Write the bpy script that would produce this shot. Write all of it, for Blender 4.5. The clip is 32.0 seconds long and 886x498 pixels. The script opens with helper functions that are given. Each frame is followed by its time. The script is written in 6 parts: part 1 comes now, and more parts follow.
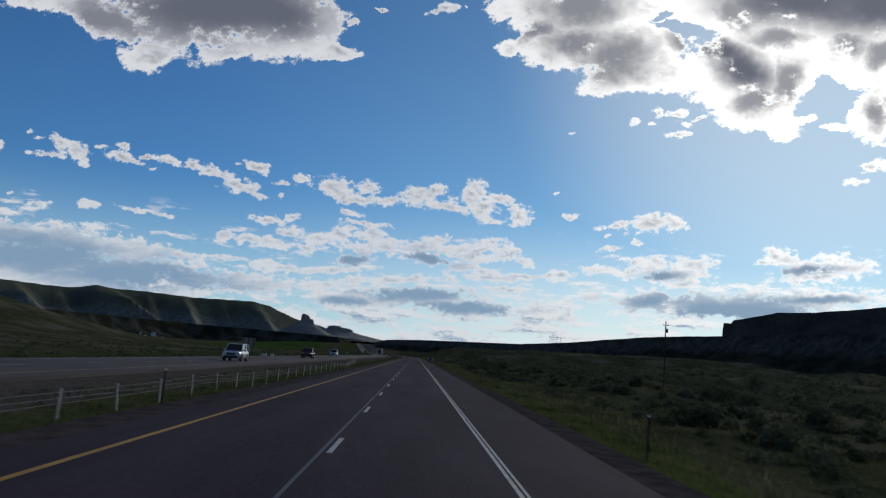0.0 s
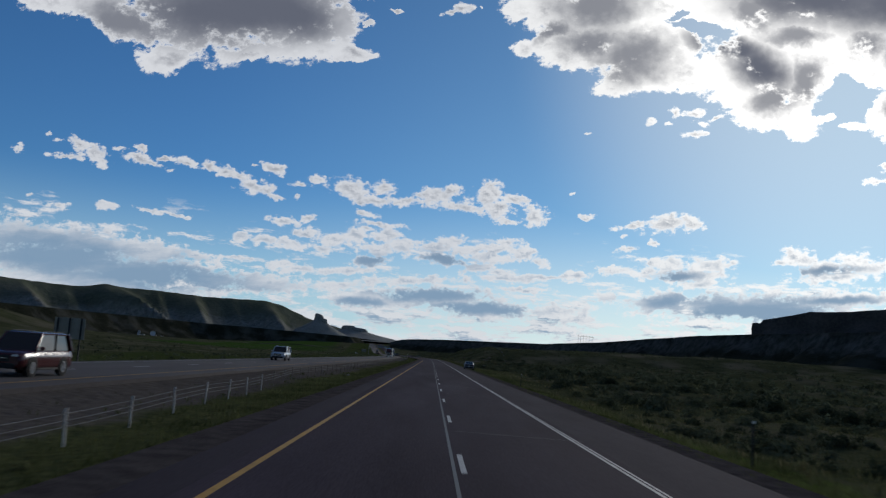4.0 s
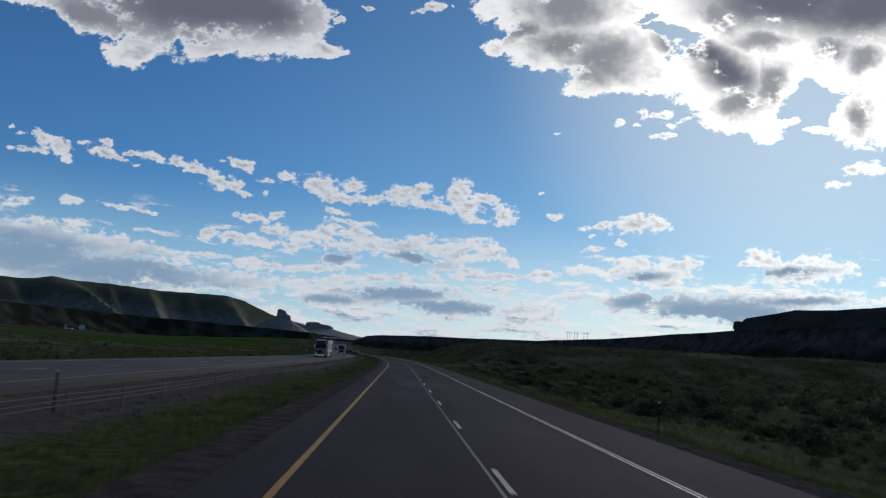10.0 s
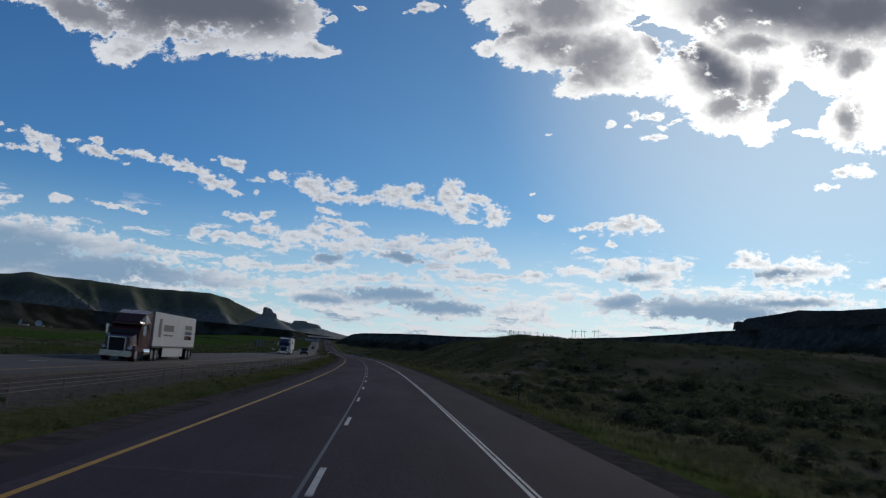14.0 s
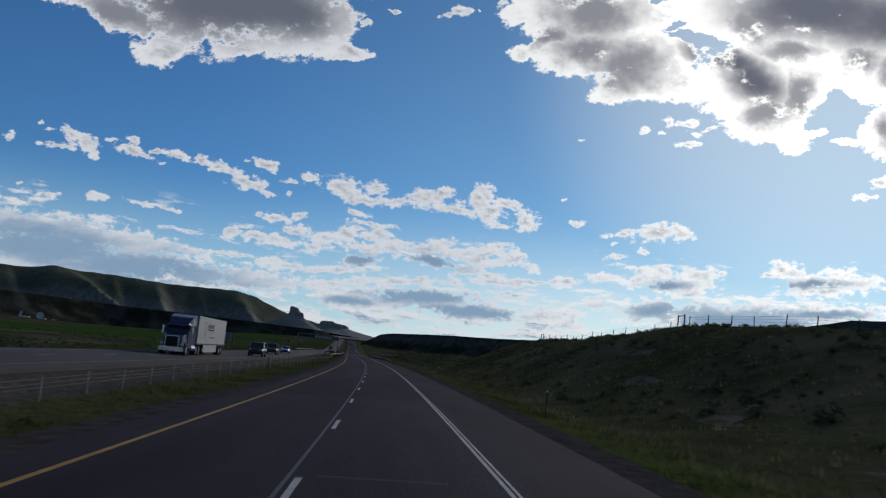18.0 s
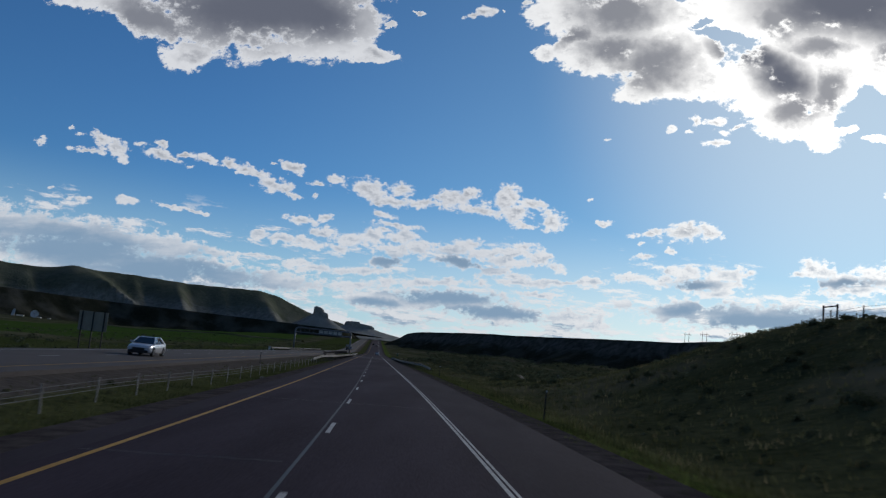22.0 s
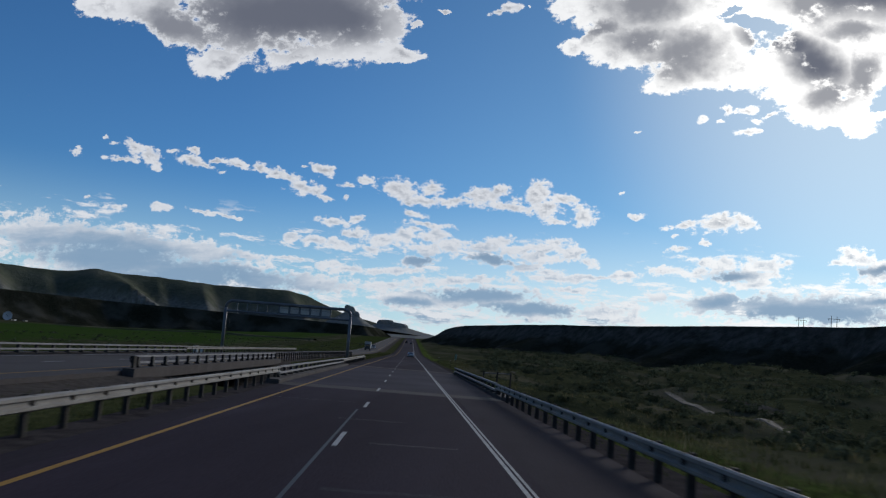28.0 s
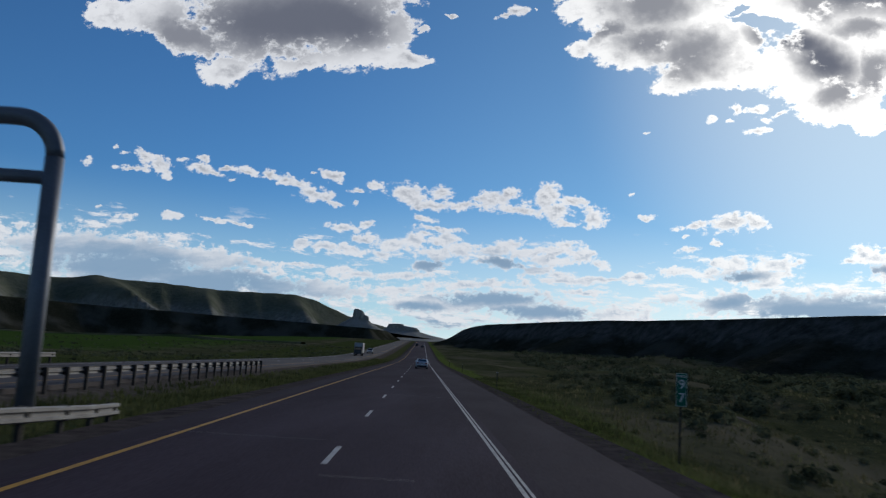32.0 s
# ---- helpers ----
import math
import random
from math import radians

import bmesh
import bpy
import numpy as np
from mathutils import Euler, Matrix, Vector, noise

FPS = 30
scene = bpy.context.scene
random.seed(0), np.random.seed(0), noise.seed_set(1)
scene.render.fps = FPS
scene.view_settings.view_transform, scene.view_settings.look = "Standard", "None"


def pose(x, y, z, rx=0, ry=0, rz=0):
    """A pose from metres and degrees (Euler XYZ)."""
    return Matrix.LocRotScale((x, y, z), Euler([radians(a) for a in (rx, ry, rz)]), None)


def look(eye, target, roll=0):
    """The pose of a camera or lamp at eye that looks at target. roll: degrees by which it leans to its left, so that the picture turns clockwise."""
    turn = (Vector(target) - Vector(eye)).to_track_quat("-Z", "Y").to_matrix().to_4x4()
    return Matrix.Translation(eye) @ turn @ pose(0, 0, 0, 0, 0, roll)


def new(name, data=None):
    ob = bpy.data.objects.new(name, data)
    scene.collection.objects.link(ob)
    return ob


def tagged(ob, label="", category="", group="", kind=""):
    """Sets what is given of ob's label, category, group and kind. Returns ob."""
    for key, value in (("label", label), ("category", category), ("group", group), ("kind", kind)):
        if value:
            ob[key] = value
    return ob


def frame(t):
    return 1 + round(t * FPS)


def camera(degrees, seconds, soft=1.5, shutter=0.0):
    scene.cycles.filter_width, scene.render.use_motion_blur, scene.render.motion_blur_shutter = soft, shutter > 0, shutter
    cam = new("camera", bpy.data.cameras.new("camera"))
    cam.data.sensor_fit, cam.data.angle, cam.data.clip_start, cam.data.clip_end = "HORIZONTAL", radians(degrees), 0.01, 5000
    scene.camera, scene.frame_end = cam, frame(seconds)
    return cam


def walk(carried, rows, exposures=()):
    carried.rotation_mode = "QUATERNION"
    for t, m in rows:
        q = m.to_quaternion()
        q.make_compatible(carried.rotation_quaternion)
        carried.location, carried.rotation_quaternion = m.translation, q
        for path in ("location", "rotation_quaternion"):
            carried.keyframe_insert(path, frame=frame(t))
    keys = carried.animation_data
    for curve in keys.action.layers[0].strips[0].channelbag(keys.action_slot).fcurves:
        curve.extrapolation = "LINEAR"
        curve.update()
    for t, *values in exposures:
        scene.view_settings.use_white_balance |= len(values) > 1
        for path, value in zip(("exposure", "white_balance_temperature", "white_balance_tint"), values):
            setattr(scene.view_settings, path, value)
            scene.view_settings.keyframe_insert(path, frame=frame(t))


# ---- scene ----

# ---- road line: metres along (s) and to the right of the lane line (d) ----
EYE = 2.11
BEND_A, BEND_B, BEND = 424.0, 746.0, radians(4.65)
_S = np.arange(-1200.0, 6400.0, 0.5)
_A = BEND * np.clip((_S - BEND_A) / (BEND_B - BEND_A), 0, 1)
_X = np.cumsum(-np.sin(_A) * 0.5)
_Y = np.cumsum(np.cos(_A) * 0.5)
_X -= _X[2400]
_Y -= _Y[2400]


def heading(s):
    return BEND * min(max((s - BEND_A) / (BEND_B - BEND_A), 0), 1)


def grade(s):
    """Height of the roadway: level, then a climb through the cut to a crest."""
    s = np.asarray(s, float)
    a = np.clip((s - 1150) / 200, 0, 1)
    b = np.clip((s - 1980) / 160, 0, 1)
    return 0.024 * (100 * a * a + np.clip(s - 1350, 0, None)) - 0.024 * (80 * b * b + np.clip(s - 2140, 0, None)) * 1.1


BANK_S = [-100, 0, 60, 200, 300, 420, 520, 700, 780, 860, 940, 1000, 1100]
BANK = np.tan(np.radians([-1.0, -1.4, -0.8, -0.4, 0.0, 0.2, 1.6, 1.5, 0.9, 0.2, -0.4, -0.2, 0.0]))


def cross(s, d):
    """Rise of the paving by its cross slope, which dies out over the verges."""
    d = np.asarray(d, float)
    out = np.clip(np.maximum((d - 7.5) / 6.5, (-5.9 - d) / 6.0), 0, 1)
    return np.interp(s, BANK_S, BANK) * np.clip(d, -5.9, 7.5) * (1 - out * out * (3 - 2 * out))


def road(s, d, z=0.0):
    """World place of a point s along and d to the right, z above the roadway."""
    a = heading(s)
    return Vector((float(np.interp(s, _S, _X)) + d * math.cos(a), float(np.interp(s, _S, _Y)) + d * math.sin(a), float(grade(s) + cross(s, d)) + z))


def road_np(s, d):
    a = BEND * np.clip((s - BEND_A) / (BEND_B - BEND_A), 0, 1)
    return np.interp(s, _S, _X) + d * np.cos(a), np.interp(s, _S, _Y) + d * np.sin(a)


# ---- camera: time, place across the road, turn to the left, tilt up, lean ----
cam = camera(54.84, 32.0, soft=1.25, shutter=0.25)
DRIVE = [
    (0.0, 1.7, -1.32, 7.17, 4.1), (0.5, 1.55, -1.2, 7.26, 3.59), (1.0, 1.4, -1.08, 7.15, 3.73), (1.5, 1.15, -0.85, 7.22, 3.21),
    (2.0, 0.9, -0.51, 7.18, 3.26), (2.5, 0.52, -0.52, 7.11, 3.28), (3.0, 0.14, -0.28, 7.12, 3.52), (3.5, -0.27, -0.08, 7.13, 3.98),
    (5.5, -1.55, -0.67, 7.16, 4.55), (6.0, -1.78, -0.95, 7.22, 4.41), (6.5, -1.88, -1.17, 7.25, 4.24), (7.0, -1.97, -1.24, 7.27, 4.15),
    (7.5, -2.02, -1.34, 7.19, 4.14), (8.0, -2.08, -1.61, 7.17, 4.08), (8.5, -2.1, -1.5, 7.23, 4.06), (9.0, -2.12, -1.71, 7.16, 4.1),
    (9.5, -2.01, -2.07, 7.2, 4.06), (10.0, -1.9, -2.35, 7.19, 4.4), (10.5, -1.56, -2.7, 7.17, 4.45), (11.0, -1.23, -3.0, 7.14, 4.52),
    (11.5, -0.79, -3.17, 7.23, 4.32), (12.0, -0.34, -3.4, 7.16, 4.4), (12.5, 0.14, -3.44, 7.24, 4.21), (13.0, 0.62, -3.53, 7.2, 4.34),
    (13.5, 0.84, -3.31, 7.28, 4.25), (14.0, 1.06, -2.97, 7.26, 4.62), (14.5, 1.13, -2.64, 7.27, 4.86), (16.5, 1.26, -1.65, 7.33, 5.84),
    (17.0, 1.28, -1.45, 7.36, 5.82), (17.5, 1.31, -1.12, 7.33, 5.98), (18.0, 1.35, -0.9, 7.33, 5.9), (18.5, 1.38, -0.75, 7.25, 6.06),
    (19.0, 1.4, -0.39, 7.19, 5.93), (19.5, 1.43, -0.05, 7.24, 6.03), (20.0, 1.45, -0.05, 7.31, 5.78), (20.5, 1.44, 0.42, 7.26, 5.73),
    (21.0, 1.43, 0.52, 7.3, 5.81), (21.5, 1.41, 0.75, 7.24, 5.67), (22.0, 1.4, 0.85, 7.22, 5.76), (22.5, 1.39, 1.4, 7.21, 5.91),
    (23.0, 1.38, 1.68, 7.25, 5.71), (23.5, 1.36, 2.01, 7.21, 5.9), (24.0, 1.35, 2.41, 7.26, 5.83), (24.5, 1.38, 2.59, 7.25, 6.04),
    (25.0, 1.4, 2.4, 7.21, 5.89), (25.5, 1.43, 2.57, 7.17, 5.63), (27.5, 1.53, 2.77, 7.06, 5.05), (28.0, 1.55, 2.98, 6.91, 4.47),
    (28.5, 1.58, 2.88, 6.87, 4.04), (29.0, 1.61, 3.07, 6.93, 3.78), (29.5, 1.64, 2.76, 7.14, 4.39), (30.0, 1.67, 2.54, 7.01, 3.85),
    (30.5, 1.69, 1.6, 7.18, 4.63), (31.0, 1.72, 1.5, 7.26, 3.47), (31.5, 1.75, 2.93, 7.28, 3.41), (32.0, 1.78, 3.69, 7.14, 3.71),
]


def along(t):
    """Metres driven after t seconds."""
    return 30.82 * t + 0.23 * max(0.0, t - 20.75)


def driven(t, across, turn, tilt, lean):
    eye = road(along(t), across, EYE)
    a, b = radians(turn), radians(tilt)
    ahead = Vector((-math.sin(a) * math.cos(b), math.cos(a) * math.cos(b), math.sin(b)))
    return t, look(eye, eye + ahead * 10, lean)


walk(cam, [driven(*row) for row in DRIVE], exposures=[(0.0, 0.0), (22.0, 0.02), (28.0, 0.12), (32.0, 0.14)])

# ---- sky: daylight from the right ahead, broken cumulus ----
SUN_AZ, SUN_EL = radians(28.0), radians(21.0)
world = bpy.data.worlds.new("sky")
scene.world = world
world.use_nodes = True
world.cycles.sampling_method = "MANUAL"
world.cycles.sample_map_resolution = 512
WN, WL = world.node_tree.nodes, world.node_tree.links
WN.clear()


def wnode(kind, **values):
    n = WN.new(kind)
    for k, v in values.items():
        setattr(n, k, v)
    return n


def wset(socket, v):
    if isinstance(v, bpy.types.NodeSocket):
        WL.new(v, socket)
    elif v is not None:
        socket.default_value = v


def wmath(op, a, b=None, c=None, clamp=False):
    n = wnode("ShaderNodeMath", operation=op, use_clamp=clamp)
    for sock, v in zip(n.inputs, (a, b, c)):
        wset(sock, v)
    return n.outputs[0]


def wvec(op, a, b=None, scale=None):
    n = wnode("ShaderNodeVectorMath", operation=op)
    wset(n.inputs[0], a)
    wset(n.inputs[1], b)
    if scale is not None:
        wset(n.inputs[3], scale)
    return n.outputs["Value"] if op in ("DOT_PRODUCT", "LENGTH") else n.outputs[0]


def wmap(v, a, b, c, d, smooth=True):
    n = wnode("ShaderNodeMapRange", interpolation_type="SMOOTHSTEP" if smooth else "LINEAR")
    for sock, x in zip(n.inputs, (v, a, b, c, d)):
        wset(sock, x)
    return n.outputs[0]


def wnoise(vec, scale, detail=5.0, rough=0.55, out="Fac"):
    n = wnode("ShaderNodeTexNoise")
    wset(n.inputs["Vector"], vec)
    n.inputs["Scale"].default_value, n.inputs["Detail"].default_value, n.inputs["Roughness"].default_value = scale, detail, rough
    return n.outputs[out]


def wmix(fac, a, b, mode="MIX"):
    n = wnode("ShaderNodeMix", data_type="RGBA", blend_type=mode)
    wset(n.inputs["Factor"], fac)
    wset(n.inputs["A"], a)
    wset(n.inputs["B"], b)
    return n.outputs["Result"]


direction = wnode("ShaderNodeTexCoord").outputs["Generated"]
nishita = wnode("ShaderNodeTexSky", sky_type="NISHITA", sun_disc=False, sun_elevation=SUN_EL, sun_rotation=SUN_AZ,
                altitude=1500.0, air_density=1.0, dust_density=0.6, ozone_density=2.0)
# the sky in front is laid out on a plane that faces the general way of the road
fwd = wvec("DOT_PRODUCT", direction, (0.0251, 0.99144, 0.1281))
safe = wmath("MAXIMUM", fwd, 0.05)
cu = wmath("DIVIDE", wvec("DOT_PRODUCT", direction, (0.9942, -0.03816, 0.1006)), safe)
cv = wmath("DIVIDE", wvec("DOT_PRODUCT", direction, (-0.10462, -0.12483, 0.98665)), safe)
comb = wnode("ShaderNodeCombineXYZ")
wset(comb.inputs[0], cu)
wset(comb.inputs[1], cv)
plane = comb.outputs[0]
LENS = 1511.0


def fuzz(vec, scale, detail, rough):
    return wvec("SUBTRACT", wnoise(vec, scale, detail, rough, "Color"), (0.5, 0.5, 0.5))


wob1 = fuzz(plane, 16.0, 3.0, 0.55)
wob2 = fuzz(plane, 60.0, 6.0, 0.62)


def bent_by(a, b):
    """The sky's plane with broad and fine disturbance, a and b by axis."""
    return wvec("ADD", wvec("ADD", plane, wvec("MULTIPLY", wob1, (*a, 0.0))), wvec("MULTIPLY", wob2, (*b, 0.0)))


def heap(puffs, soft=0.05, field=None, grow=1.6):
    """Joins ellipses (x, y, half width, half height, turn) of the sky's plane into one field, 1 at their cores, 0.375 at their rims."""
    total = None
    for x, y, rx, ry, turn in puffs:
        m = wnode("ShaderNodeMapping", vector_type="TEXTURE")
        WL.new(field, m.inputs["Vector"])
        m.inputs["Location"].default_value = ((x - 784) / LENS, (441 - y) / LENS, 0)
        m.inputs["Rotation"].default_value = (0, 0, radians(turn))
        m.inputs["Scale"].default_value = (rx * grow / LENS, ry * grow / LENS, 1)
        g = wnode("ShaderNodeTexGradient", gradient_type="SPHERICAL")
        WL.new(m.outputs[0], g.inputs[0])
        total = g.outputs["Fac"] if total is None else wmath("SMOOTH_MAX", total, g.outputs["Fac"], soft)
    return total


big_left = [(390, -8, 212, 92, 0), (495, 18, 112, 76, 0), (588, 32, 28, 44, 0), (266, 86, 48, 28, 0), (606, 91, 44, 13, -6), (160, 4, 62, 24, -22),
            (206, 26, 60, 34, -28), (440, 82, 92, 15, 0), (545, 84, 62, 18, 0), (60, -26, 60, 24, -15), (140, -24, 80, 34, 0), (633, 38, 9, 6, 0), (681, 18, 12, 3, -20)]
right_west = [(902, 24, 30, 26, 0), (955, 28, 80, 44, -8), (908, 92, 30, 17, 15), (955, 88, 40, 30, -5), (1000, 104, 74, 34, -10), (1045, 50, 110, 78, 0),
              (1062, 166, 42, 18, 0), (1128, 146, 78, 36, 0), (1110, 96, 120, 60, 0), (1180, 142, 56, 34, -10), (1150, 16, 130, 50, 0), (1250, 30, 120, 62, 0)]
right_east = [(1272, 158, 70, 50, -22), (1318, 208, 66, 44, -10), (1378, 228, 44, 38, 0), (1350, 140, 110, 70, -10), (1400, 96, 130, 80, 0), (1400, -10, 220, 110, 0),
              (1560, 30, 170, 110, 0), (1560, 128, 90, 52, 0), (1548, 226, 42, 52, 0), (1520, 162, 60, 22, 0), (1484, 254, 26, 6, 4), (1612, 190, 92, 92, 0), (1432, 228, 30, 10, 8), (1436, 150, 40, 50, 0)]
gaps = [(1216, 68, 40, 12, -12), (1150, -2, 18, 10, 0), (1470, 200, 30, 40, 14), (1184, 44, 16, 6, 30), (1440, 222, 28, 8, 0)]
row_west = [(112, 236, 24, 10, -30), (138, 256, 28, 15, -28), (150, 270, 12, 10, -30), (85, 256, 38, 6, -8), (182, 246, 14, 5, 0), (214, 264, 30, 10, -18),
            (240, 275, 18, 6, -20), (222, 247, 12, 6, -20), (258, 268, 12, 5, 0), (272, 285, 12, 3, 0), (70, 228, 10, 5, 0), (55, 215, 8, 4, 0), (2, 238, 12, 9, 0),
            (305, 274, 26, 8, -12), (345, 284, 34, 9, -18), (390, 302, 30, 8, -18), (418, 321, 36, 14, -18), (454, 340, 18, 5, -10)]
row_east = [(370, 298, 16, 5, 0), (457, 292, 26, 10, -14), (422, 285, 8, 3, 0), (503, 320, 18, 5, -12), (534, 312, 14, 7, -10), (592, 332, 38, 19, -10),
            (652, 332, 22, 11, 0), (636, 354, 52, 9, -4), (690, 358, 34, 9, 0), (746, 350, 38, 17, 5), (768, 342, 20, 11, 0), (772, 366, 34, 12, -10),
            (838, 350, 30, 23, 0), (846, 380, 22, 20, 20), (800, 372, 30, 9, -5), (880, 360, 26, 10, -15), (858, 372, 26, 16, 0), (868, 400, 16, 5, -8), (916, 390, 27, 18, 5)]
scraps = [(68, 345, 18, 6, 0), (20, 325, 6, 3, 0), (160, 350, 22, 8, -10), (232, 358, 30, 5, -12), (274, 365, 20, 4, -18), (300, 374, 8, 3, 0),
          (494, 342, 5, 6, 0), (988, 353, 10, 3, 8), (1008, 395, 16, 6, 0), (1150, 413, 48, 16, 3), (1092, 412, 34, 7, 5), (1190, 416, 22, 15, 0),
          (1128, 443, 12, 5, -15), (1078, 454, 18, 6, 10), (1072, 432, 8, 3, 0), (800, 20, 18, 9, 15), (778, 27, 14, 5, 0), (833, 15, 4, 4, 0)]
shreds = [(1125, 229, 7, 8, 45), (1166, 216, 7, 11, -20), (1155, 235, 9, 3, 10), (1200, 217, 20, 6, 0), (1200, 254, 20, 7, 0), (1240, 228, 18, 5, 15),
          (1216, 236, 18, 4, -10), (1514, 348, 20, 5, 0), (1540, 325, 25, 8, 8), (1575, 320, 30, 12, 0), (1016, 248, 6, 3, 0), (876, 3, 8, 5, 0)]
mid_west = [(395, 412, 24, 7, 0), (434, 418, 40, 8, -5), (480, 424, 36, 10, -8), (510, 405, 28, 9, 0), (474, 384, 26, 9, -5), (510, 380, 18, 7, 0),
            (560, 420, 40, 14, -5), (596, 415, 30, 12, 0), (540, 436, 32, 8, -10), (622, 378, 22, 6, -15), (642, 396, 44, 6, -8), (656, 415, 34, 16, -10),
            (620, 405, 18, 6, 0), (676, 432, 28, 18, -20), (640, 440, 40, 14, 0), (620, 460, 34, 11, 0), (470, 460, 34, 9, 0), (494, 470, 45, 9, 0)]
mid_east = [(740, 440, 44, 12, -6), (770, 430, 24, 11, 0), (790, 445, 40, 11, -5), (750, 461, 50, 12, -12), (852, 445, 50, 11, 2), (866, 435, 22, 9, 0),
            (890, 455, 34, 13, -15), (924, 474, 16, 10, -20), (840, 462, 46, 11, 0), (810, 480, 34, 9, 5), (852, 486, 26, 7, 0), (575, 475, 60, 6, -3),
            (985, 501, 28, 11, 0), (1060, 491, 36, 9, 0), (1366, 478, 24, 18, 0), (1344, 486, 16, 9, 0), (1388, 486, 22, 16, 0)]
low_east = [(1150, 485, 38, 18, 0), (1112, 495, 30, 10, 0), (1180, 505, 70, 12, 0), (1218, 490, 44, 16, 0), (1204, 520, 44, 9, 0), (1420, 498, 50, 15, 0),
            (1470, 490, 30, 18, 0), (1500, 503, 40, 18, 0), (1440, 516, 80, 12, 0), (1040, 537, 24, 10, 0), (1300, 566, 208, 30, -4), (1130, 548, 66, 22, 0), (1440, 556, 130, 18, 0), (985, 576, 40, 9, 0)]
bank_left = [(20, 394, 120, 26, -9), (120, 412, 112, 26, -12), (222, 430, 92, 24, -13), (310, 440, 46, 9, -10), (60, 440, 190, 46, -5), (200, 466, 160, 36, -6),
             (330, 482, 100, 22, -8), (430, 494, 90, 18, -5), (382, 446, 28, 5, -8), (100, 480, 240, 40, -5), (-80, 390, 110, 40, -5)]
bank_mid = [(560, 500, 70, 12, -3), (700, 497, 110, 8, -2), (620, 530, 90, 18, -4), (740, 528, 120, 20, -3), (820, 552, 100, 20, -5), (620, 498, 12, 12, 0),
            (860, 498, 70, 7, -6), (930, 500, 60, 5, -4), (900, 520, 60, 5, -5), (950, 560, 60, 14, 0)]
cores_deep = [(390, 6, 222, 64, -2), (495, 18, 92, 48, -14), (1262, 106, 80, 22, -16), (1318, 146, 66, 40, -24), (1430, 18, 175, 64, 0), (1570, 36, 160, 62, 0)]
cores_mid = [(1040, 16, 84, 44, 0), (1022, 84, 56, 24, 0), (960, 64, 30, 12, 30), (1100, 112, 70, 44, 0), (1342, 196, 44, 30, 0), (1398, 166, 30, 38, 0), (1310, 46, 44, 34, 0), (1506, 110, 36, 26, 0), (1552, 226, 28, 34, 20), (1570, 128, 36, 26, 0), (1390, 92, 60, 18, 0), (200, 20, 80, 30, -20)]
cores_low = [(1282, 572, 200, 30, -4), (1440, 558, 80, 8, 0), (1140, 548, 54, 15, 0), (720, 522, 110, 14, -3), (800, 550, 104, 14, -6), (600, 533, 50, 10, -5), (60, 432, 190, 44, -9), (220, 472, 210, 36, -7),
             (622, 459, 40, 13, 0), (756, 462, 62, 12, -12), (1430, 504, 62, 9, 0), (1165, 506, 56, 9, 0)]
grain = wvec("MULTIPLY", bent_by((0.006, 0.006), (0.0, 0.0)), (0.85, 1.2, 1.0))
puff = wmath("SUBTRACT", wnoise(grain, 24.0, 6.0, 0.58), 0.5)
fine = wmath("SUBTRACT", wnoise(grain, 84.0, 8.0, 0.66), 0.5)
tuft = wmath("SUBTRACT", wnoise(grain, 46.0, 4.0, 0.55), 0.5)
toward_light = (0.0030, 0.0045, 0.0)
tuft_b = wmath("SUBTRACT", wnoise(wvec("ADD", grain, toward_light), 46.0, 4.0, 0.55), 0.5)
fine_b = wmath("SUBTRACT", wnoise(wvec("ADD", grain, (0.0012, 0.0020, 0.0)), 84.0, 8.0, 0.66), 0.5)
relief = wmath("ADD", wmath("MULTIPLY", wmath("SUBTRACT", tuft, tuft_b), 1.0), wmath("MULTIPLY", wmath("SUBTRACT", fine, fine_b), 0.8))
lit_side = wmap(relief, -0.10, 0.10, 0.0, 1.0)
# heavy clouds overhead
broad = bent_by((0.020, 0.014), (0.024, 0.020))
mass = wmath("SUBTRACT", heap(big_left + right_west + right_east, 0.06, broad), wmath("MULTIPLY", wmap(heap(gaps, 0.05, broad), 0.1, 0.6, 0.0, 1.0), 0.5))
body_m = wmath("ADD", mass, wmath("MULTIPLY", wmath("ADD", wmath("MULTIPLY", puff, 1.0), wmath("MULTIPLY", fine, 0.9)), wmap(mass, 0.05, 0.34, 0.25, 1.0)))
# fair-weather puffs and the banks below them
neat = bent_by((0.010, 0.007), (0.020, 0.012))
puffs = row_west + row_east + scraps + shreds + mid_west + mid_east
rows = low_east + bank_left + bank_mid
small = heap(puffs + rows, 0.05, neat)
body_s = wmath("ADD", small, wmath("MULTIPLY", wmath("ADD", wmath("MULTIPLY", fine, 3.0), wmath("MULTIPLY", tuft, 1.6)), wmath("MULTIPLY", wmap(small, 0.03, 0.32, 0.25, 1.0), wmap(small, 0.42, 0.80, 1.0, 0.25))))
deep = heap(cores_deep, 0.2, bent_by((0.026, 0.018), (0.014, 0.012)), 1.6)
mid = heap(cores_mid, 0.15, bent_by((0.026, 0.022), (0.026, 0.022)), 1.7)
drawn = wmath("SUBTRACT", wnoise(wvec("MULTIPLY", bent_by((0.0, 0.0), (0.012, 0.008)), (0.42, 1.7, 1.0)), 34.0, 6.0, 0.58), 0.5)
lows = heap(cores_low, 0.10, bent_by((0.014, 0.008), (0.024, 0.012)), 1.7)
